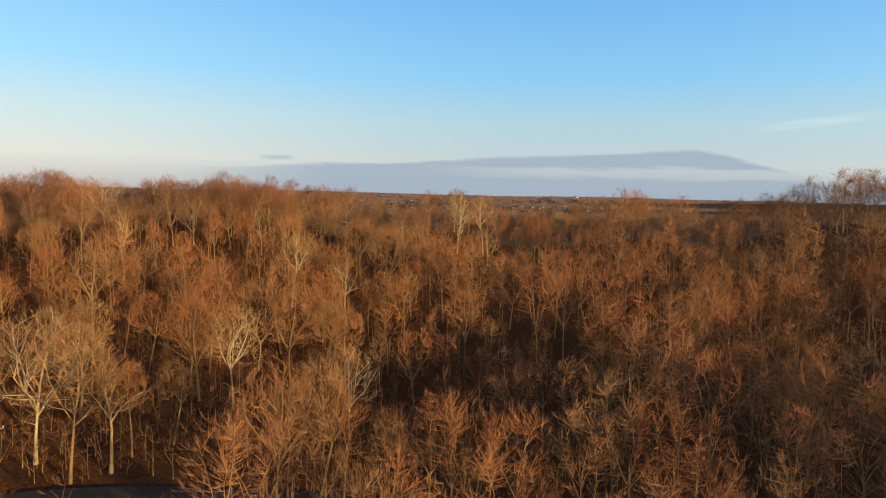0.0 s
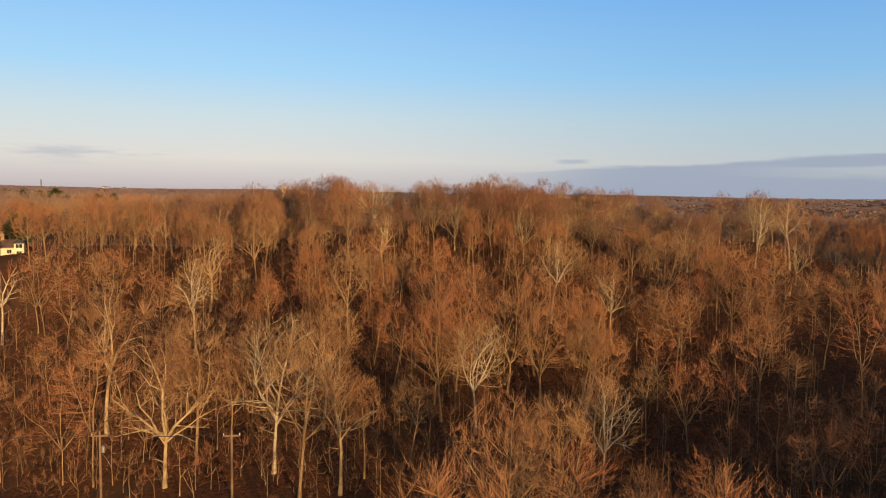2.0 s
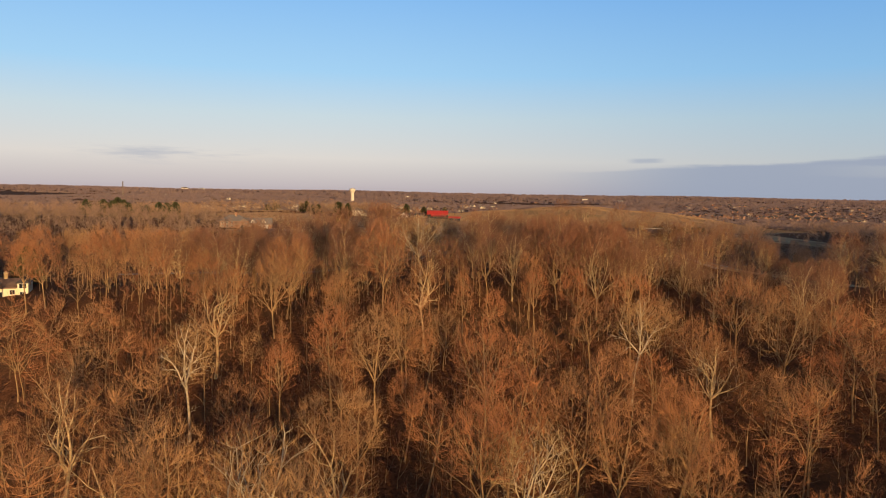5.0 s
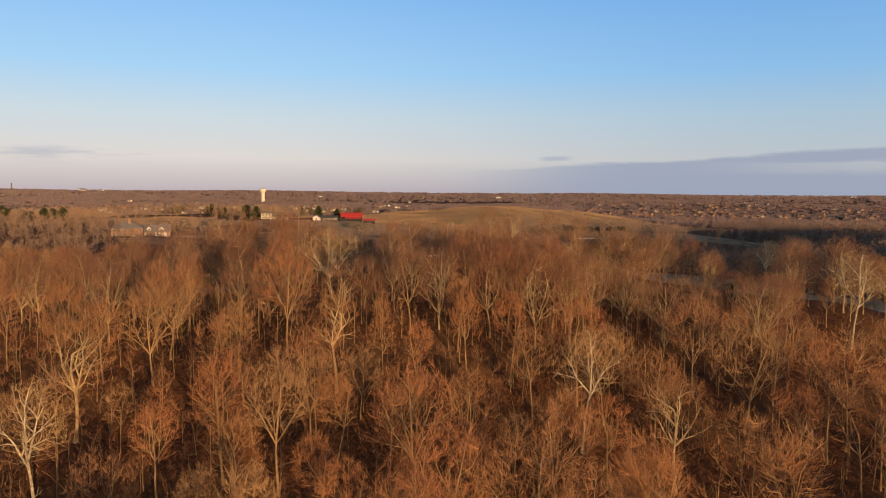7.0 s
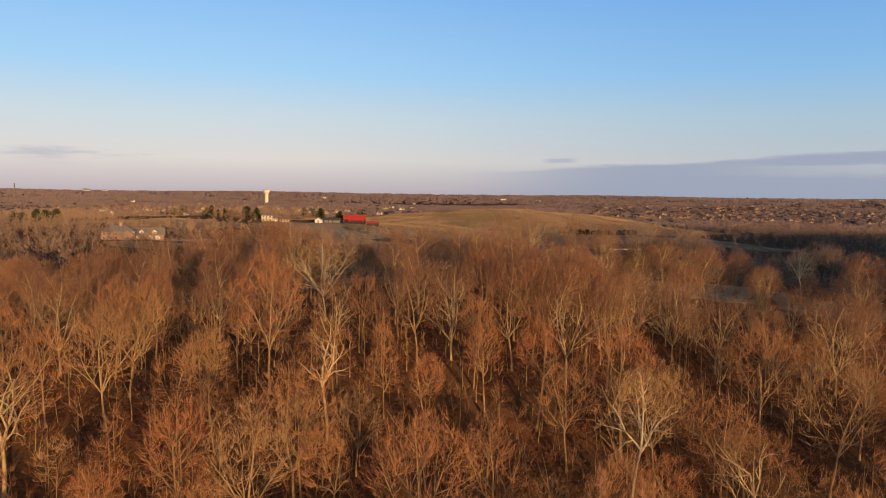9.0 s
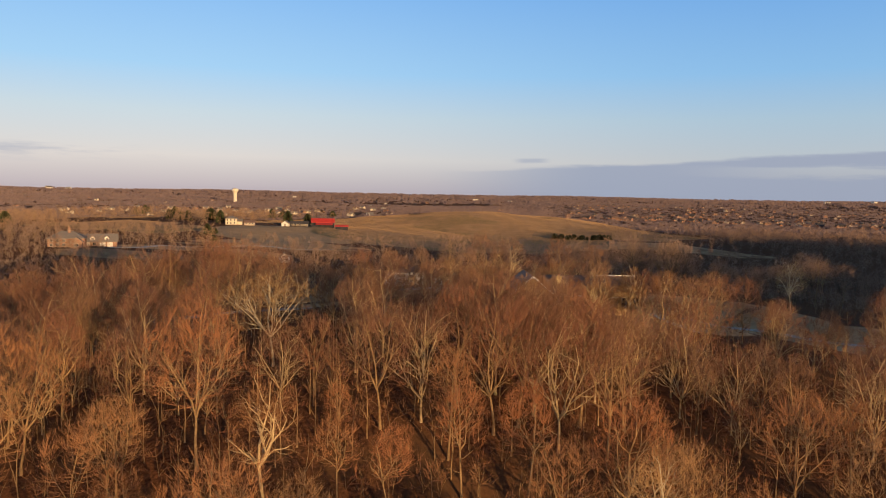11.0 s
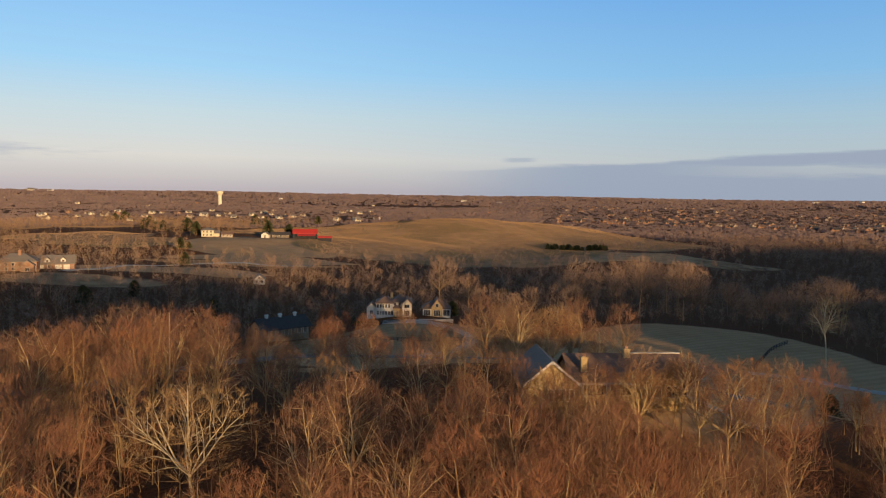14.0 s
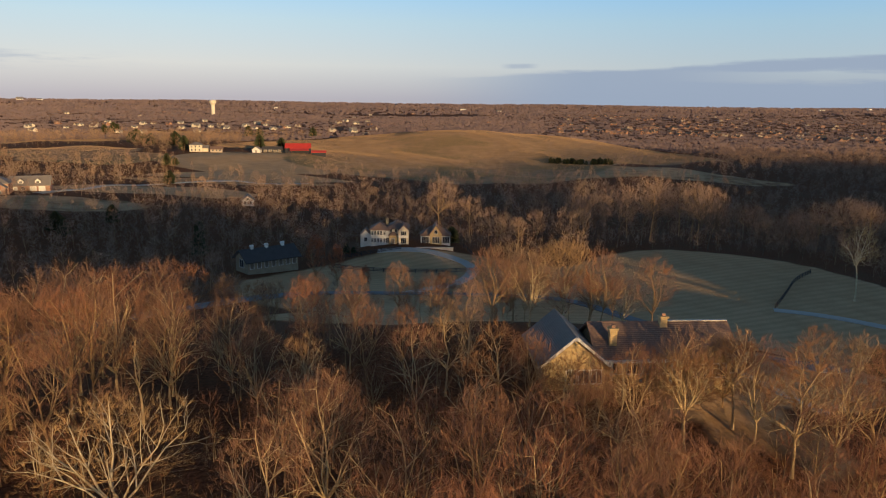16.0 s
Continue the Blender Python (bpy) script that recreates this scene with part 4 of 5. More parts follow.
def gable_block(parent, x0, x1, y0, y1, eave, ridge, axis, wall, roof, sink=3.0, over=0.45, thick=0.22):
    """Walls with gables and a roof with eaves; axis: which way the ridge runs."""
    a, b, u0, u1 = (x0, x1, y0, y1) if axis == "x" else (y0, y1, x0, x1)
    mid, half = (u0 + u1) / 2, (u1 - u0) / 2
    slope = (ridge - eave) / half
    part("wall", prism(bmesh.new(), [(u0, -sink), (u1, -sink), (u1, eave), (mid, ridge), (u0, eave)], a, b, axis), wall, parent)
    drop = over * slope
    outline = [(u0 - over, eave - drop), (mid, ridge), (u1 + over, eave - drop), (u1 + over, eave - drop + thick), (mid, ridge + thick * 1.3), (u0 - over, eave - drop + thick)]
    return part("roof", prism(bmesh.new(), outline, a - over, b + over, axis), roof, parent)


def hip_block(parent, x0, x1, y0, y1, eave, ridge, wall, roof, sink=3.0, over=0.45):
    """Walls under a hipped roof, with the ridge along the longer side."""
    box_part("wall", [(x0, x1, y0, y1, -sink, eave)], wall, parent)
    bm = bmesh.new()
    lo = [(x0 - over, y0 - over), (x1 + over, y0 - over), (x1 + over, y1 + over), (x0 - over, y1 + over)]
    half = min(x1 - x0, y1 - y0) / 2
    if x1 - x0 >= y1 - y0:
        tops = [(x0 + half, (y0 + y1) / 2), (x1 - half + 0.01, (y0 + y1) / 2)]
        sides = ((0, 1, 5, 4), (1, 2, 5), (2, 3, 4, 5), (3, 0, 4))
    else:
        tops = [((x0 + x1) / 2, y0 + half), ((x0 + x1) / 2, y1 - half + 0.01)]
        sides = ((0, 1, 4), (1, 2, 5, 4), (2, 3, 5), (3, 0, 4, 5))
    v = [bm.verts.new((x, y, eave)) for x, y in lo] + [bm.verts.new((x, y, ridge)) for x, y in tops]
    low = [bm.verts.new((x, y, eave - 0.2)) for x, y in lo]
    for f in sides:
        bm.faces.new([v[k] for k in f])
    for k in range(4):
        bm.faces.new((low[k], low[(k + 1) % 4], v[(k + 1) % 4], v[k]))
    bm.faces.new(low[::-1])
    return part("roof", bm, roof, parent)


def opening(parent, name, x, z, wide, high, y, side="front", mat=None, bars=1, pane=True):
    """A window or door set on a wall at y: a frame proud of it, bars, and a pane. side: front, left or right."""
    bm = bmesh.new()
    w, d, e = wide / 2, 0.07, 0.09
    spans = [(-w - e, -w, -d, 0.02, 0, high), (w, w + e, -d, 0.02, 0, high), (-w - e, w + e, -d - 0.02, 0.02, high, high + e), (-w - e, w + e, -d - 0.04, 0.02, -e, 0)]
    for s in spans:
        add_box(bm, *s)
    ob = part(name, bm, TRIM, parent)
    turn = {"front": 0, "left": -90, "right": 90}[side]
    ob.matrix_local = pose(x, y, z, 0, 0, turn) if side == "front" else pose(x, y, z, 0, 0, turn)
    for k in range(bars):
        at = -w + (k + 1) * wide / (bars + 1)
        box_part("glazing_bar", [(at - 0.03, at + 0.03, -d + 0.02, 0.0, 0, high)], TRIM, ob)
    if pane:
        box_part("pane" if mat is None else "leaf", [(-w, w, -0.03, 0.03, 0, high)], mat or GLASS, ob)
    return ob


def chimney(parent, x, y, top, wide=0.9, mat=None, foot=0.0):
    ob = box_part("chimney", [(x - wide / 2, x + wide / 2, y - wide * 0.4, y + wide * 0.4, foot, top), (x - wide / 2 - 0.1, x + wide / 2 + 0.1, y - wide * 0.4 - 0.1, y + wide * 0.4 + 0.1, top, top + 0.2)], mat or STONE_WALL, parent)
    box_part("flue", [(x - 0.2, x + 0.2, y - 0.15, y + 0.15, top + 0.2, top + 0.5)], BRICK_WALL, ob)
    return ob


# ---- the stone house on the crest ----
def stone_house():
    h = thing("stone_house", 19.4, 235.5, 2, 38.15, "golden stone house with steep brown shingle roofs among bare trees", "house")
    gable_block(h, -3.2, 3.2, 0, 9.5, 2.5, 5.2, "y", STONE_WALL, GREY_ROOF)
    gable_block(h, 3.25, 18.2, 2.6, 10.4, 2.3, 4.7, "x", STONE_WALL, BROWN_ROOF)
    gable_block(h, 12.4, 16.9, 1.2, 6.4, 2.3, 4.1, "y", STONE_WALL, BROWN_ROOF)
    box_part("ridge_cap", [(11.8, 18.6, 6.35, 6.65, 4.93, 5.06)], STEEL, h, "grey metal ridge cap")
    box_part("verge_board", [(-0.12, 0.12, -0.55, -0.47, 5.1, 5.45)], TRIM, h, "pale board at the gable's peak")
    for sign in (-1, 1):
        board = box_part("verge_board", [(0.0, 4.7, -0.06, 0.0, -0.13, 0.13)], TRIM, h, "pale board along the gable's edge")
        board.matrix_local = Matrix.Translation((0, -0.47, 5.42)) @ Matrix.Rotation(0 if sign > 0 else math.pi, 4, "Z") @ Matrix.Rotation(math.atan2(2.7, 3.2), 4, "Y")
    chimney(h, 5.0, 3.9, 4.9, 0.8)
    chimney(h, 11.2, 6.0, 5.5, 0.8)
    for x in (-0.3, 1.0, 2.3):
        opening(h, "window", x, 0.45, 1.0, 1.4, -0.01)
    for x in (5.2, 7.0, 8.8, 10.4, 17.6):
        opening(h, "window", x, 0.4, 1.2, 1.4, 2.59)
    opening(h, "door", 11.7, 0.0, 1.0, 2.05, 2.59, mat=GREY_WOOD, bars=0)
    for x in (13.6, 15.7):
        opening(h, "window", x, 0.5, 1.3, 1.4, 1.19)
    for x in (4.4, 7.6, 10.8):
        box_part("porch_post", [(x - 0.12, x + 0.12, 1.6, 1.84, -0.6, 1.95)], TRIM, h)
    box_part("porch_beam", [(3.7, 11.2, 1.55, 1.9, 1.95, 2.2)], TRIM, h)


stone_house()


# ---- the white house in the valley and its garage ----
def white_house():
    h = thing("white_house", -7, 391.6, 0, 21.5, "two-storey white house with brown hipped roofs in a dark valley", "house")
    hip_block(h, -4.6, 1.6, 0.8, 9.0, 5.0, 7.0, WHITE_WALL, BROWN_ROOF)
    hip_block(h, 1.0, 8.2, 2.0, 10.0, 5.3, 7.6, CREAM_WALL, BROWN_ROOF)
    gable_block(h, 4.9, 8.3, -0.4, 6.0, 5.0, 6.7, "y", CREAM_WALL, BROWN_ROOF, over=0.3)
    gable_block(h, -8.2, -4.65, 2.4, 8.0, 2.9, 4.6, "y", WHITE_WALL, BROWN_ROOF, over=0.3)
    hip_block(h, 1.65, 4.3, 0.4, 2.6, 3.3, 4.2, STONE_WALL, BROWN_ROOF, over=0.25)
    for z in (0.7, 3.2):
        for x in (-4.0, -3.0, -2.0, -1.0, 0.1):
            opening(h, "window", x, z, 0.62, 1.35, 0.79)
    opening(h, "window", 1.1, 0.5, 0.9, 1.7, 0.79)
    opening(h, "door", 2.9, 0.0, 1.1, 2.1, 0.39, mat=GREY_WOOD, bars=0)
    for z, high in ((0.5, 1.9), (3.2, 1.5)):
        opening(h, "window", 6.6, z, 1.8, high, -0.41, bars=2)
    opening(h, "window", 2.2, 3.9, 0.7, 1.1, 1.99), opening(h, "window", 3.9, 3.9, 0.7, 1.1, 1.99)
    opening(h, "window", -6.4, 0.7, 0.9, 1.3, 2.39)
    chimney(h, 0.8, 7.0, 7.7, 0.9)
    box_part("balcony", [(4.9, 8.3, -1.4, -0.45, 2.6, 2.75), (4.9, 8.3, -1.42, -1.36, 2.75, 3.5)], TRIM, h)
    g = thing("garage", 9.3, 394, 0, 21.7, "cream three-door garage with a lit gable and brown roof", "garage")
    gable_block(g, -1.9, 2.1, -0.6, 6.4, 3.2, 6.0, "y", STONE_WALL, BROWN_ROOF, over=0.35)
    hip_block(g, -5.1, 5.1, 0.0, 7.0, 2.6, 5.3, WHITE_WALL, BROWN_ROOF, over=0.35)
    for x, y in ((-3.5, -0.01), (0.1, -0.61), (3.6, -0.01)):
        opening(g, "garage_door", x, 0.0, 2.3, 2.1, y, mat=BLACK_WOOD, bars=3)
    opening(g, "window", 0.1, 3.3, 1.0, 1.2, -0.61)
    h.scale = g.scale = (0.93, 0.93, 0.93)
    wall = thing("retaining_wall", 8.9, 387.4, 0, 20.3, "low pale stone retaining wall before the garage", "wall")
    box_part("stonework", [(-5.6, 5.8, 0.0, 0.5, -1.2, 1.2)], CONCRETE, wall)
    box_part("coping", [(-5.7, 5.9, -0.06, 0.56, 1.2, 1.32)], CONCRETE, wall)


white_house()


# ---- the stable, the cottage and the brick houses ----
def stable():
    h = thing("stable", -37.5, 366, 38, 20.1, "long dark-roofed stable with tan walls and three white roof vents", "stable")
    gable_block(h, -6.6, 8.8, 0.6, 8.4, 2.3, 4.7, "x", STALL_WALL, DARK_ROOF, over=0.9)
    for x in (-3.5, 1.0, 6.0):
        vent = box_part("roof_vent", [(x - 0.4, x + 0.4, 4.1, 4.9, 4.3, 5.5)], TRIM, h)
        bm = bmesh.new()
        prism(bm, [(3.95, 5.5), (5.05, 5.5), (4.5, 6.0)], x - 0.55, x + 0.55, "x")
        part("vent_cap", bm, TRIM, vent)
    for x in (-5.4, -3.2, -1.0, 1.2, 3.4, 5.6, 7.6):
        opening(h, "stall_door", x, 0.0, 1.1, 1.9, 0.59, mat=GREY_WOOD, bars=0)
    opening(h, "stable_door", -6.61, 0.0, 2.6, 2.2, 4.5, side="left", mat=BLACK_WOOD, bars=1)


stable()


def cottage():
    h = thing("cottage", -70.4, 482.4, 12, None, "small white gabled cottage among bare trees", "house")
    gable_block(h, -2.6, 2.6, 0, 7, 2.4, 4.4, "y", WHITE_WALL, GREY_ROOF)
    for x in (-1.2, 1.2):
        opening(h, "window", x, 0.8, 0.8, 1.2, -0.01)
    opening(h, "window", 0, 2.7, 0.7, 0.8, -0.01)


cottage()


def brick_houses():
    h = thing("brick_house", -161.6, 449.3, 20, 28.5, "orange brick house with a grey hipped roof and chimney", "house", "brick houses on the knoll")
    hip_block(h, -8, 7, 0, 10, 4.3, 7.4, BRICK_WALL, GREY_ROOF)
    gable_block(h, 1.5, 6.5, -3.5, 3, 3.0, 4.8, "y", BRICK_WALL, GREY_ROOF)
    chimney(h, 0.5, 4.0, 8.6, 1.1, BRICK_WALL)
    for x in (-6.5, -4.0, -1.5):
        for z in (0.7, 2.7):
            opening(h, "window", x, z, 1.0, 1.2, -0.01)
    opening(h, "window", 4.0, 0.7, 1.6, 1.3, -3.51)
    k = thing("brick_house", -155, 467, 20, 27.6, "low orange brick house with two dormers and white garage doors", "house", "brick houses on the knoll")
    gable_block(k, -7.4, 7.4, 0, 8, 2.7, 5.9, "x", BRICK_WALL, GREY_ROOF)
    for x in (-3.2, 3.0):
        gable_block(k, x - 1.0, x + 1.0, 0.6, 4.0, 4.3, 5.2, "y", WHITE_WALL, GREY_ROOF, sink=-2.4, over=0.2)
        opening(k, "window", x, 3.4, 0.9, 0.8, 0.59)
    for x in (-5.6, 1.2, 4.4):
        opening(k, "garage_door", x, 0.0, 2.3, 2.1, -0.01, mat=TRIM, bars=0)
    opening(k, "window", -2.4, 0.8, 1.2, 1.2, -0.01)


brick_houses()


# ---- the big cream house above the road ----
def awning(parent, x0, x1, y, z, deep, rise, mat, label):
    """A narrow roof that leans on a wall at y and slopes down to the front, hipped at its ends."""
    bm = bmesh.new()
    low = [bm.verts.new(p) for p in ((x0 - 0.3, y - deep, z), (x1 + 0.3, y - deep, z), (x1 + 0.3, y, z), (x0 - 0.3, y, z))]
    eave = [bm.verts.new(v.co + Vector((0, 0, 0.14))) for v in low]
    top = [bm.verts.new(p) for p in ((x0 + 0.5, y, z + rise), (x1 - 0.5, y, z + rise))]
    for k in range(4):
        bm.faces.new((low[k], low[(k + 1) % 4], eave[(k + 1) % 4], eave[k]))
    bm.faces.new(low[::-1])
    bm.faces.new((eave[0], eave[1], top[1], top[0])), bm.faces.new((eave[1], eave[2], top[1])), bm.faces.new((eave[3], eave[0], top[0])), bm.faces.new((eave[2], eave[3], top[0], top[1]))
    return part("awning", bm, mat, parent, label)


def cream_mansion():
    h = thing("cream_mansion", -108.3, 196.5, 30, 26.9, "large cream two-storey house with dark awnings above a brown slope", "house")
    box_part("wall", [(-8.3, 5.0, 0, 9, -3.0, 3.5)], MANSION_WALL, h)
    box_part("wall", [(-11.6, -8.32, 1.6, 8.6, -3.0, 3.3)], MANSION_WALL, h, "set-back cream side wing")
    hip_block(h, -11.7, 6.2, 0.6, 9.4, 3.52, 6.0, MANSION_WALL, TAN_ROOF, sink=-3.3, over=0.6)
    box_part("upper_storey", [(-4.6, 2.8, 1.7, 7.4, 3.8, 6.5)], MANSION_WALL, h)
    box_part("parapet", [(-4.8, 3.0, 1.5, 1.75, 6.5, 6.75), (-4.8, 3.0, 7.35, 7.6, 6.5, 6.75), (-4.8, -4.55, 1.76, 7.34, 6.5, 6.75), (2.75, 3.0, 1.76, 7.34, 6.5, 6.75)], TRIM, h)
    box_part("flat_roof", [(-4.54, 2.74, 1.77, 7.33, 6.5, 6.58)], GREY_ROOF, h)
    for x in (-4.0, -1.9, 0.3, 2.0):
        opening(h, "window", x, 4.85, 0.7, 0.8, 1.69)
        awning(h, x - 0.45, x + 0.45, 1.68, 5.75, 0.55, 0.3, DARK_ROOF, "small dark awning over a window")
    awning(h, -8.2, 0.0, -0.01, 3.35, 1.3, 0.75, DARK_ROOF, "dark sloping awning along the front")
    awning(h, 0.7, 5.0, -0.01, 2.95, 1.5, 0.5, DARK_ROOF, "dark sloping awning over the bowed front")
    bm = bmesh.new()
    n, cx = 12, 2.4
    arc = [(cx + 2.0 * math.cos(math.pi + math.pi * k / n), 0.02 + 1.2 * math.sin(math.pi + math.pi * k / n)) for k in range(n + 1)]
    lo, hi = [bm.verts.new((x, y, -3.0)) for x, y in arc], [bm.verts.new((x, y, 2.9)) for x, y in arc]
    for k in range(n):
        bm.faces.new((lo[k], lo[k + 1], hi[k + 1], hi[k]))
    bm.faces.new(hi)
    part("bowed_front", bm, WHITE_WALL, h)
    for k in (2, 4, 6, 8, 10):
        a = math.pi + math.pi * (k - 0.5 + 0.5) / n
        for z, high in ((0.15, 1.5), (2.0, 0.8)):
            w1 = opening(h, "window", 0, 0, 0.42, high, 0, bars=0)
            w1.matrix_local = pose(cx + 2.02 * math.cos(a), 1.22 * math.sin(a), z, 0, 0, math.degrees(math.atan2(math.sin(a) / 1.2, math.cos(a) / 2.0)) + 90)
    for x in (-7.6, -6.4, -5.2, -3.4, -2.0, -0.7):
        opening(h, "window", x, 2.3, 0.8, 0.85, -0.01)
    for x in (-5.6, -4.2, -2.7, -1.2):
        opening(h, "french_door", x, 0.0, 0.75, 1.5, -0.01)
    for x in (-8.1, -6.9, -0.2):
        box_part("column", [(x - 0.1, x + 0.1, -1.2, -1.0, -1.0, 3.35)], TRIM, h)
    box_part("balcony", [(-8.2, 0.2, -1.3, -0.02, 1.75, 1.88)], TRIM, h, "pale balcony slab")
    for k in range(22):
        box_part("baluster", [(-8.15 + 0.39 * k, -8.1 + 0.39 * k, -1.27, -1.22, 1.88, 2.35)], TRIM, h)
    box_part("balcony_rail", [(-8.2, 0.2, -1.29, -1.2, 2.35, 2.42)], TRIM, h)
    gable_block(h, 5.05, 9.9, 2.0, 8.0, 2.6, 4.0, "x", MANSION_WALL, BROWN_ROOF, over=0.35)
    hip_block(h, 9.92, 11.9, 1.4, 8.0, 3.7, 4.6, MANSION_WALL, DARK_ROOF, over=0.3)
    opening(h, "window", 8.9, 1.2, 0.9, 0.9, 1.99), opening(h, "window", 6.6, 0.3, 0.9, 1.4, 1.99)
    opening(h, "window", 10.9, 2.5, 1.3, 0.9, 1.39), opening(h, "window", 10.9, 0.4, 1.0, 1.3, 1.39)
    chimney(h, 7.4, 5.0, 5.3, 0.7)


cream_mansion()


# ---- the farm: red-roofed barn, sheds and farmhouse ----
def farm():
    b = thing("red_barn", -83.7, 703.2, 6, 27.3, "black barn with a bright red metal roof on the pasture", "barn")
    gable_block(b, -9.5, 8.5, 0, 9, 3.4, 6.2, "x", BLACK_WOOD, RED_ROOF)
    bm = bmesh.new()
    prism(bm, [(-4.5, 1.7), (-0.02, 3.0), (-0.02, 3.2), (-4.6, 1.9)], -6.0, 7.5, "x")
    part("lean_to_roof", bm, RED_ROOF, b)
    for x in (-5.6, -1.2, 3.2, 7.2):
        box_part("post", [(x - 0.12, x + 0.12, -4.4, -4.16, -1.5, 1.75)], BLACK_WOOD, b)
    opening(b, "barn_door", -9.51, 0.0, 3.0, 3.0, 4.5, side="left", mat=BLACK_WOOD)
    s = thing("cattle_shed", -68.2, 700.8, 6, 25.5, "low dark cattle shed with a red metal roof", "shed")
    gable_block(s, -5.5, 4.5, 0, 5, 2.2, 3.2, "x", BLACK_WOOD, RED_ROOF, sink=2.5)
    k = thing("machine_shed", -102.7, 703.2, 6, 26.7, "long shed with a blue-grey metal roof beside the barn", "shed")
    gable_block(k, -7.5, 7.0, 0, 7, 2.6, 4.4, "x", BLACK_WOOD, DARK_ROOF)
    for x in (-5.0, -1.5, 2.0, 5.0):
        opening(k, "shed_door", x, 0.0, 2.2, 2.2, -0.01, mat=GREY_WOOD, bars=0)
    c = thing("white_shed", -113.3, 697.1, 0, None, "small white gabled shed on the farm", "shed")
    gable_block(c, -2.8, 2.8, 0, 6, 2.4, 4.2, "y", WHITE_WALL, GREY_ROOF)
    opening(c, "door", 0, 0, 1.2, 2.0, -0.01, mat=GREY_WOOD)
    f = thing("farmhouse", -152.3, 684.8, 10, None, "cream two-storey farmhouse under bare trees", "house")
    hip_block(f, -4.5, 4.0, 0, 8, 4.8, 6.8, CREAM_WALL, GREY_ROOF)
    gable_block(f, 4.05, 8.0, 1, 7, 2.6, 4.2, "x", CREAM_WALL, GREY_ROOF)
    for x in (-3.0, -0.5, 2.2):
        for z in (0.7, 3.0):
            opening(f, "window", x, z, 1.0, 1.3, -0.01)
    o = thing("farm_cottage", -138.8, 686.1, 10, None, "small tan gabled cottage beside the farmhouse", "house")
    gable_block(o, -4.0, 4.0, 0, 6, 2.2, 3.8, "x", TAN_WALL, BROWN_ROOF)
    for x in (-2.2, 0.4, 2.6):
        opening(o, "window", x, 0.8, 1.0, 1.2, -0.01)


farm()


# ---- the water tower and the mast ----
def spun(profile, sides, flute=0.0):
    """A body turned about z from rows of (radius, z)."""
    bm = bmesh.new()
    rings = [[bm.verts.new((r * (1 + (flute if k % 2 else 0)) * math.cos(6.2832 * k / sides), r * (1 + (flute if k % 2 else 0)) * math.sin(6.2832 * k / sides), z)) for k in range(sides)] for r, z in profile]
    for a, b in zip(rings, rings[1:]):
        for k in range(sides):
            bm.faces.new((a[k], a[(k + 1) % sides], b[(k + 1) % sides], b[k]))
    bm.faces.new(rings[-1])
    return bm


def water_tower():
    t = thing("water_tower", -637.8, 2497.1, 0, None, "tall cream water tower with fluted column and flared tank", "water tower")
    part("column", spun([(6.2, -4), (5.8, 0), (5.6, 28), (5.9, 32)], 40, -0.03), TANK_PAINT, t)
    part("tank", spun([(6.0, 32), (9.0, 37), (10.6, 40), (10.8, 43), (9.8, 45.5), (6.5, 47), (1.0, 47.6)], 40), TANK_PAINT, t)
    part("hatch", spun([(1.0, 47.6), (1.0, 48.6)], 10), STEEL, t)


water_tower()


def radio_mast():
    m = thing("radio_mast", -1466, 2465.2, 0, None, "slender grey lattice radio mast on the skyline", "mast")
    high = 52.0
    for k in range(3):
        a = 6.2832 * k / 3
        box_part("leg", [(math.cos(a) * 1.3 - 0.5, math.cos(a) * 1.3 + 0.5, math.sin(a) * 1.3 - 0.5, math.sin(a) * 1.3 + 0.5, -2, high)], GREY_WOOD, m)
    box_part("rungs", [(-1.3, 1.3, -0.2, 0.2, z, z + 0.4) for z in range(2, int(high), 3)] + [(-0.2, 0.2, -1.3, 1.3, z, z + 0.4) for z in range(3, int(high), 3)], STEEL, m)


radio_mast()


# ---- roads, drives, fences ----
def glide(points, step=2.0):
    """A smooth line through the points."""
    p = np.array(points, float)
    p = np.vstack([2 * p[0] - p[1], p, 2 * p[-1] - p[-2]])
    out = []
    for k in range(1, len(p) - 2):
        n = max(2, int(np.linalg.norm(p[k + 1] - p[k]) / step))
        for t in np.arange(n) / n:
            out.append(0.5 * (2 * p[k] + (p[k + 1] - p[k - 1]) * t + (2 * p[k - 1] - 5 * p[k] + 4 * p[k + 1] - p[k + 2]) * t**2 + (3 * p[k] - p[k - 1] - 3 * p[k + 1] + p[k + 2]) * t**3))
    return np.array(out + [p[-2]])


def lane(name, points, wide, mat, label, lift=0.16):
    line = glide(points)
    along = np.gradient(line, axis=0)
    along /= np.linalg.norm(along, axis=1, keepdims=True)
    across = np.stack([-along[:, 1], along[:, 0]], 1)
    verts, faces = [], []
    for k, (p, a) in enumerate(zip(line, across)):
        for u, dz in ((-0.5, -0.5), (-0.5, 0.0), (-0.17, 0.04), (0.17, 0.04), (0.5, 0.0), (0.5, -0.5)):
            q = p + a * wide * u
            verts.append((q[0], q[1], float(height(q[0], q[1])) + lift + dz))
        if k:
            o = (k - 1) * 6
            faces += [(o + j, o + j + 1, o + 7 + j, o + 6 + j) for j in range(5)]
    return tagged(mesh_object(name, verts, faces, mat), label, "road", kind="structure")


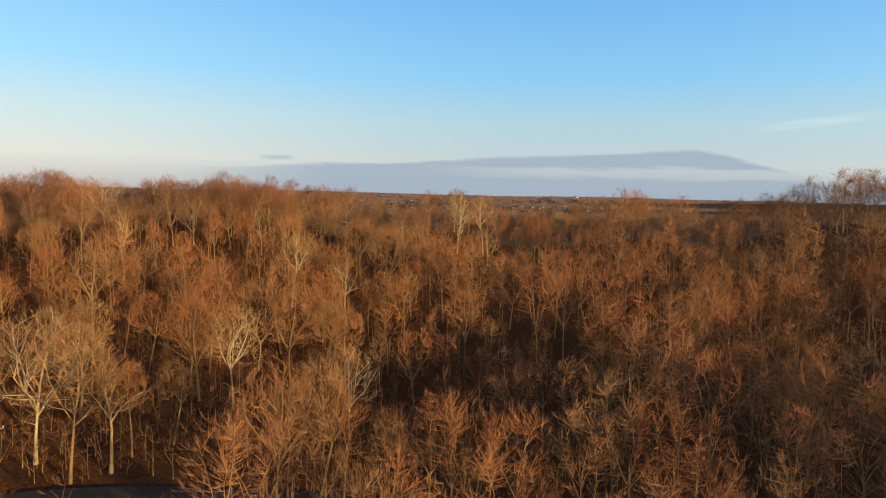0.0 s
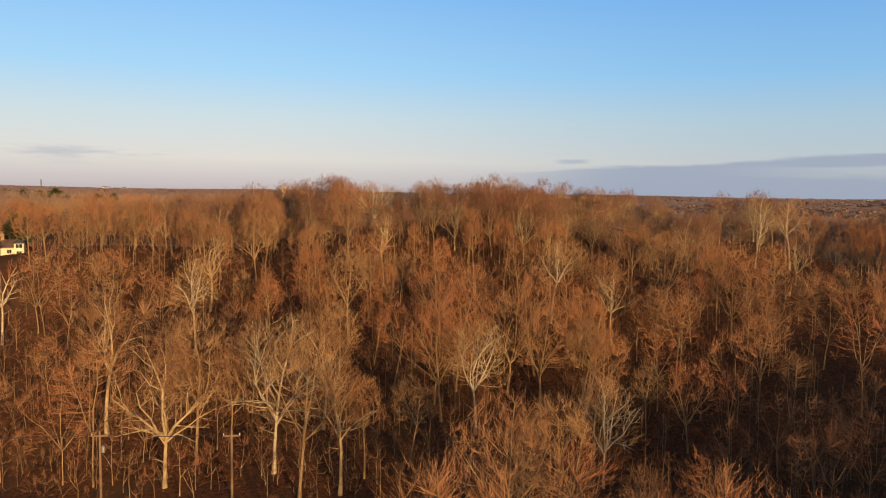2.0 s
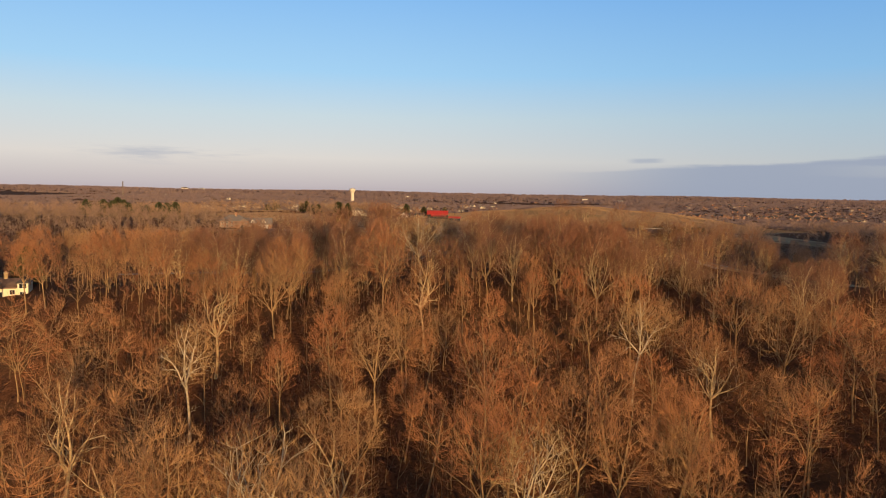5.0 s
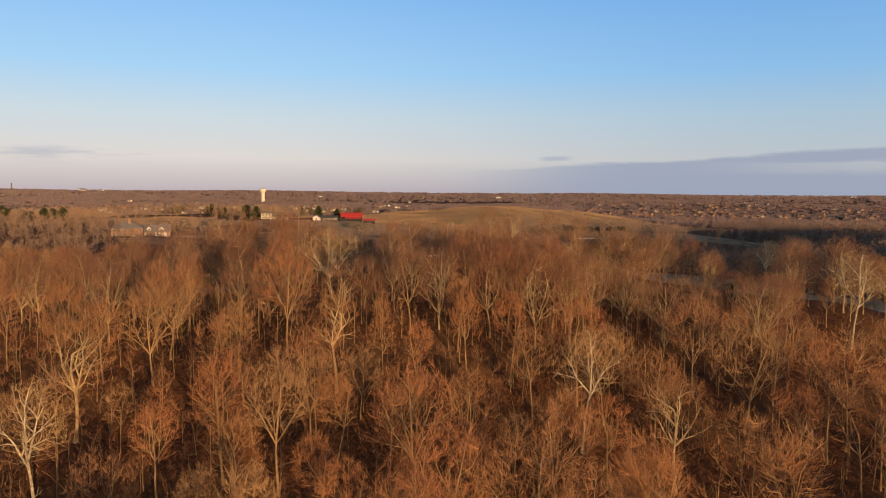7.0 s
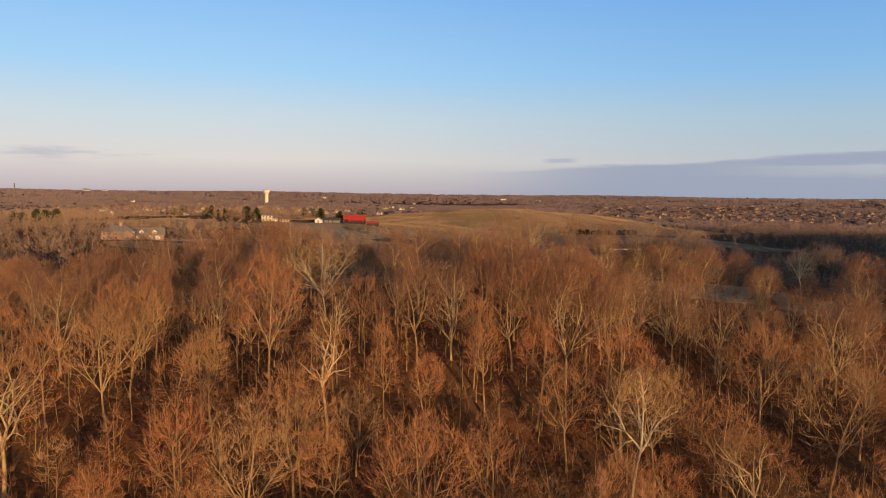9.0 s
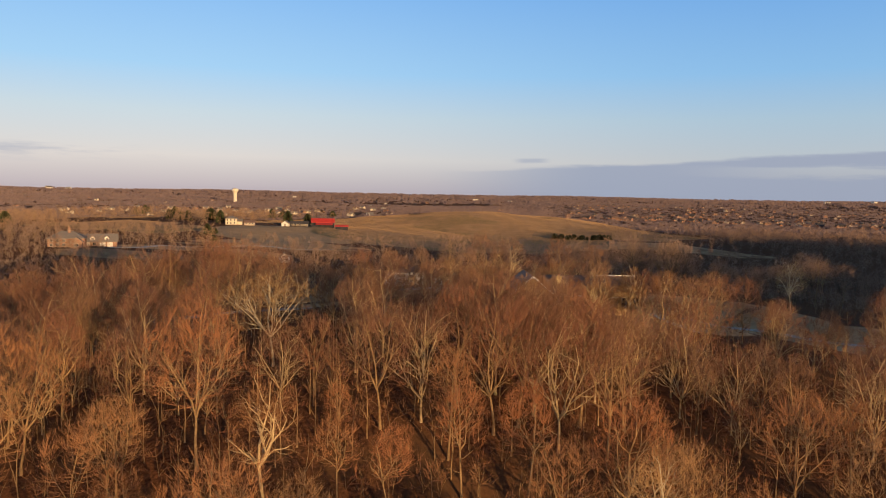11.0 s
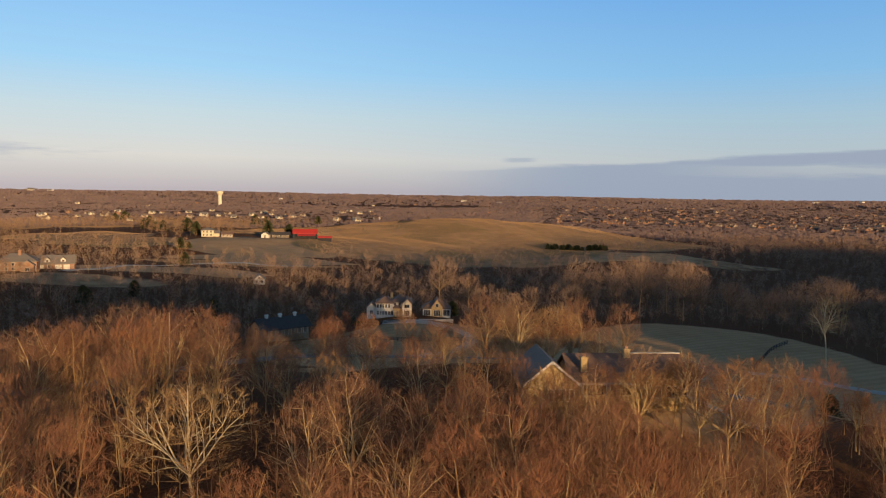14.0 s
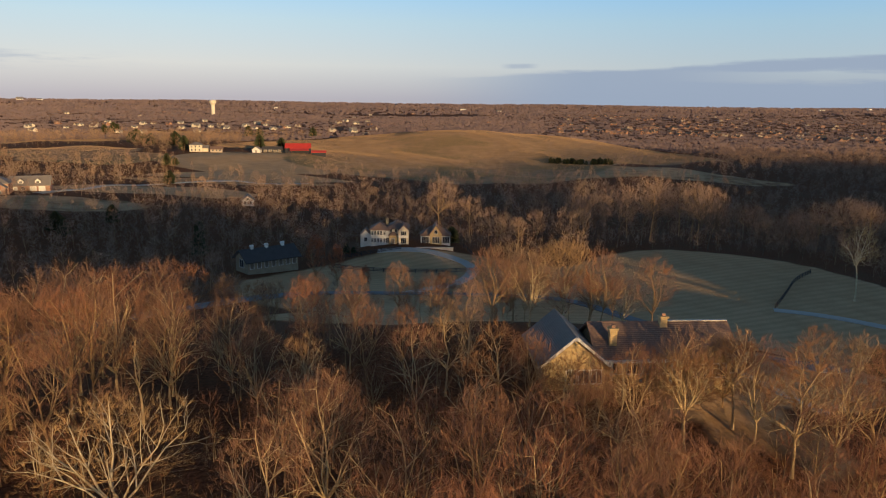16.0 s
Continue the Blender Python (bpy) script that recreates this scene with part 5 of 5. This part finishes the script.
lane("road_lower", [(-130, 112), (-90, 119), (-62, 123.5), (-38, 125), (-12, 124), (20, 120)], 5.0, ASPHALT, "narrow grey asphalt road through the wood", 0.3)
lane("road_valley", [(-119.4, 268.9), (-69.2, 291), (-43.1, 309.4), (-21, 331.5), (-2, 336.4), (23, 335.1), (41, 327.8), (52.9, 308.2), (60.7, 283.6), (62.6, 264), (56.5, 255.4), (49, 253.5)], 4.5, SKYLIT_ASPHALT, "grey asphalt drive winding over the lawns, sky light put into its pale colour")
lane("drive_field", [(88, 329), (101, 324.1), (113.9, 319.2), (140.9, 314.3), (190.8, 305.7)], 3.5, CONCRETE, "pale concrete drive along the field")
lane("drive_white_house", [(1, 337.6), (15.2, 357.2), (19.3, 374.4), (7.3, 384.2), (-8.7, 385.5)], 3.5, CONCRETE, "pale drive up to the white house")
lane("drive_knoll", [(-148.2, 459.1), (-146.1, 482.4), (-133.8, 524.1), (-102.5, 568.3), (-82.5, 570.7), (-57.5, 575.6)], 4.0, CONCRETE, "pale drive across the knoll")
lane("garden_path", [(39.5, 245), (41.5, 242.6), (43.6, 239.4), (46.9, 236.4)], 1.5, CONCRETE, "pale garden path beside the stone house")


def fence(points, label, posts_every=2.6):
    line = glide(points, posts_every)
    f = thing("paddock_fence", line[0][0], line[0][1], 0, 0.0, label, "fence", "paddock fences")
    f.location.z = 0
    x0, y0 = line[0]
    post_mesh = None
    for p in line:
        z = float(height(*p))
        if post_mesh is None:
            ob = box_part("post", [(-0.09, 0.09, -0.09, 0.09, -0.3, 1.35)], BLACK_WOOD, f)
            post_mesh = ob.data
        else:
            ob = new("post", post_mesh)
            ob.parent = f
        ob.location = (p[0] - x0, p[1] - y0, z)
    for level in (0.45, 0.85, 1.22):
        for p, q in zip(line, line[1:]):
            bm = bmesh.new()
            za, zb = float(height(*p)) + level, float(height(*q)) + level
            v = [bm.verts.new((a[0] - x0, a[1] - y0 + dy, z + dz)) for a, z in ((p, za), (q, zb)) for dy, dz in ((-0.03, -0.08), (0.03, -0.08), (0.03, 0.08), (-0.03, 0.08))]
            for k in range(4):
                bm.faces.new((v[k], v[(k + 1) % 4], v[4 + (k + 1) % 4], v[4 + k]))
            part("rail", bm, BLACK_WOOD, f)


fence([(-20.7, 372), (-8.8, 367), (6.2, 365.8), (23.2, 369.5)], "dark wooden rail fence along the paddock")
fence([(-22.7, 380.5), (-10.7, 383), (-1.7, 385.5)], "dark wooden rail fence below the white house")
fence([(18.4, 394), (20.3, 386.7), (22.3, 378.1)], "dark wooden rail fence beside the garage")
fence([(89, 330.2), (99.1, 345), (109.2, 359.7), (120.3, 372)], "dark wooden rail fence across the mown field")
fence([(-116.8, 683.6), (-124.8, 686.1), (-132.8, 688.5)], "dark wooden rail fence on the farm")


# ---- poles and wires beside the lower road ----
def utility_pole(x, y, transformer):
    p = thing("utility_pole", x, y, 8, None, "brown wooden utility pole beside the road", "utility pole", "poles along the road")
    part("post", spun([(0.17, -0.5), (0.16, 4), (0.13, 9.2)], 10), POLE_WOOD, p)
    arm = box_part("crossarm", [(-1.1, 1.1, -0.07, 0.07, 8.4, 8.6)], POLE_WOOD, p)
    for dx in (-1.0, 0.0, 1.0):
        o = part("insulator", spun([(0.05, 8.6), (0.07, 8.72), (0.03, 8.82)], 8), TRIM, arm)
        o.location.x = dx
    if transformer:
        o = part("transformer", spun([(0.22, 6.3), (0.25, 6.4), (0.25, 7.1), (0.1, 7.25)], 12), STEEL, p, "grey drum transformer")
        o.location.x = 0.42
    return p


POLES = ((-66, 126, False), (-42, 129, True), (-24.5, 128.5, False))
for x, y, drum in POLES:
    utility_pole(x, y, drum)
for (x0, y0, _), (x1, y1, _) in zip(POLES, POLES[1:]):
    for dx in (-1.0, 0.0, 1.0):
        c = bpy.data.curves.new("power_line", "CURVE")
        c.dimensions, c.bevel_depth, c.bevel_resolution = "3D", 0.018, 1
        s = c.splines.new("POLY")
        s.points.add(12)
        za, zb = float(height(x0, y0)) + 8.8, float(height(x1, y1)) + 8.8
        for k in range(13):
            t = k / 12
            s.points[k].co = (x0 + (x1 - x0) * t + dx, y0 + (y1 - y0) * t, za + (zb - za) * t - 1.6 * t * (1 - t), 1)
        c.materials.append(BLACK_WOOD)
        tagged(new("power_line", c), "thin sagging power line between wooden poles", "cable", "lines along the road")


# ---- evergreens ----
def cedar_meshes(seed, tall, wide, count):
    r = np.random.default_rng(seed)
    lift = r.random(count) ** 0.8
    a, z = r.uniform(0, 6.28, count), 0.5 + lift * (tall - 0.9)
    reach = wide / 2 * np.sqrt(1 - lift**1.7) * r.uniform(0.6, 1.15, count) * (1 + 0.18 * np.sin(a * 3 + lift * 9)) + 0.2
    out = np.stack([np.cos(a), np.sin(a), np.zeros(count)], 1)
    root = out * (reach * 0.25)[:, None] + np.stack([0 * z, 0 * z, z], 1)
    tip = out * reach[:, None] + np.stack([0 * z, 0 * z, z + r.uniform(-0.3, 0.5, count)], 1)
    side = np.cross(out, r.normal(0, 1, (count, 3)))
    side *= 0.26 / np.linalg.norm(side, axis=1, keepdims=True)
    return np.stack([root - side, root + side, tip], 1).reshape(-1, 3), np.arange(3 * count).reshape(-1, 3)


cedar_crown = shared_mesh("crown", *cedar_meshes(5, 8.0, 4.6, 900), CEDAR_GREEN)
cedar_stem = bpy.data.meshes.new("trunk")
stem_bm = spun([(0.16, -0.3), (0.12, 3), (0.04, 7.6)], 7)
stem_bm.to_mesh(cedar_stem), stem_bm.free()
cedar_stem.materials.append(BARK)
CEDARS = [(x, y, s) for x, y, s in ((-127, 193, 0.9), (-109, 217, 1.1), (-63.3, 386, 0.84), (-70.5, 411.2, 0.60), (-103.6, 421.7, 0.80), (-113.5, 402, 0.9), (-108.6, 396.6, 0.7), (-18.6, 387.9, 0.35), (-16.2, 386.7, 0.28), (14.9, 401.4, 0.8), (75.6, 271.3, 0.6),
                                    (-122.7, 538.8, 1.0), (-186.5, 747.4, 1.6), (-192.4, 762.1, 1.4), (-215.8, 1189.1, 2.0), (-233.7, 1201.4, 2.0), (-143.7, 1201.4, 1.8))]
CEDARS += [(109.5 + 1.75 * k + rng.uniform(-1.5, 1.5), 735 - 0.37 * k + rng.uniform(-6, 6), rng.uniform(0.42, 0.62)) for k in range(26)]
CEDARS += [(-312 + 2.6 * k + rng.uniform(-3, 3), 550 + 1.9 * k + rng.uniform(-12, 12), rng.uniform(1.1, 1.8)) for k in range(18)]
CEDARS += [(-479, 1311.8, 1.8), (-468.9, 1321.7, 2.0), (-461, 1316.7, 1.6), (-244.1, 806.3, 1.2), (-237.1, 801.4, 1.4), (-228.2, 794, 1.1), (-220.2, 787.9, 1.3), (-149.3, 614.9, 0.9), (-145.2, 617.4, 0.7), (-164.8, 698.3, 1.2), (-116.6, 725.3, 1.3), (-100.6, 727.8, 1.2)]
for x, y, size in CEDARS:
    ob = new("cedar")
    ob.matrix_world = Matrix.LocRotScale((x, y, float(height(x, y)) - 0.1), Euler((0, 0, rng.uniform(0, 6.28))), (size * 1.5, size * 1.5, size * rng.uniform(0.85, 1.15)))
    for part_name, me in (("trunk", cedar_stem), ("crown", cedar_crown)):
        child = new(part_name, me)
        child.parent = ob
    tagged(ob, "dark green cedar with a dense pointed crown", "tree", "dark evergreens")


# ---- the far suburb ----
def suburb_house(x, y, kind):
    wall, roof = ((TAN_WALL, BROWN_ROOF), (BRICK_WALL, BROWN_ROOF), (BRICK_WALL, DARK_ROOF), (CREAM_WALL, GREY_ROOF))[kind]
    h = thing("suburban_house", x, y, 0, None, ("beige house with a brown gabled roof in a distant suburb", "brick house with a brown gabled roof in a distant suburb", "brick house with a dark gabled roof in a distant suburb", "cream house with a grey gabled roof in a distant suburb")[kind], "house", "houses of the far suburb")
    gable_block(h, -7, 7, 0, 9, 4.6, 8.2, "x", wall, roof, sink=3.0)
    gable_block(h, -5.5, -0.5, -2.5, 4, 4.4, 7.2, "y", wall, roof, sink=3.0)
    for wx in (2.0, 5.0):
        for z in (0.8, 3.2):
            box_part("window", [(wx - 0.8, wx + 0.8, -0.08, 0.04, z, z + 1.3)], GLASS, h)
    return h


patterns = [suburb_house(480 + 60 * k, 1802 + 25 * k, k) for k in range(3)] + [suburb_house(-400, 1510, 3)]
spots = []
for _ in range(225):
    a, d = rng.uniform(13, 42), 1130 + 1200 * rng.random() ** 1.6
    spots.append((math.sin(radians(a)) * d + 0.0075 * d, 150 + 1.227 * math.cos(radians(a)) * d))
for _ in range(20):
    a, d = rng.uniform(-38, 8), rng.uniform(1250, 2700)
    spots.append((math.sin(radians(a)) * d + 0.0075 * d, 150 + 1.227 * math.cos(radians(a)) * d))
for _ in range(50):
    a, d = rng.uniform(-34, -4), rng.uniform(960, 1500)
    spots.append((math.sin(radians(a)) * d, 150 + 1.227 * math.cos(radians(a)) * d))
for x, y in spots:
    kind = (0, 1, 1, 2, 2)[rng.integers(0, 5)] if x > 0 else (3, 3, 0, 1)[rng.integers(0, 4)]
    copy_thing(patterns[kind], pose(x, y, float(height(x, y)) - 0.3, 0, 0, rng.uniform(-50, 70)) @ Matrix.Scale(rng.uniform(0.6, 0.88), 4))

# ---- pale buildings near the skyline ----
far_building = thing("far_building", -1929.7, 3818.6, 10, None, "white gabled building far off near the skyline", "building", "white buildings on the skyline")
gable_block(far_building, -14, 14, 0, 14, 9.0, 13.0, "x", WHITE_WALL, GREY_ROOF, sink=4.0)
for wx in (-9.0, -3.0, 3.0, 9.0):
    box_part("door", [(wx - 1.6, wx + 1.6, -0.1, 0.05, 0.0, 4.0)], GREY_WOOD, far_building)
for x, y, size in ((-1881.2, 3904.5, 1.0), (194, 3273.8, 0.8), (333.1, 3126.6, 0.75), (1797.6, 3372, 0.9), (2276.1, 3789.1, 1.1), (-2269.8, 4459.1, 1.2), (-592, 3267.7, 0.7)):
    copy_thing(far_building, pose(x, y, float(height(x, y)), 0, 0, rng.uniform(-25, 40)) @ Matrix.Scale(size, 4))

# ---- pale boulders on the slope before the cream house ----
for k, (x, y, size) in enumerate(((-110.2, 185.5, 0.9), (-109.5, 185.8, 0.7), (-108.9, 186.2, 0.8), (-108.3, 186.6, 0.6))):
    bm = bmesh.new()
    bmesh.ops.create_icosphere(bm, subdivisions=2, radius=0.5)
    lump = np.random.default_rng(300 + k)
    for v in bm.verts:
        v.co = Vector((v.co.x * 1.2, v.co.y, v.co.z * 0.8)) * lump.uniform(0.85, 1.15)
    me = bpy.data.meshes.new("boulder")
    bm.to_mesh(me), bm.free()
    me.materials.append(WHITE_WALL)
    rock = new("boulder", me)
    rock.matrix_world = pose(x, y, float(height(x, y)) + 0.2 * size, 0, 0, 40 * k) @ Matrix.Scale(size, 4)
    tagged(rock, "pale weathered boulder on the brown slope", "boulder", "boulders before the cream house")
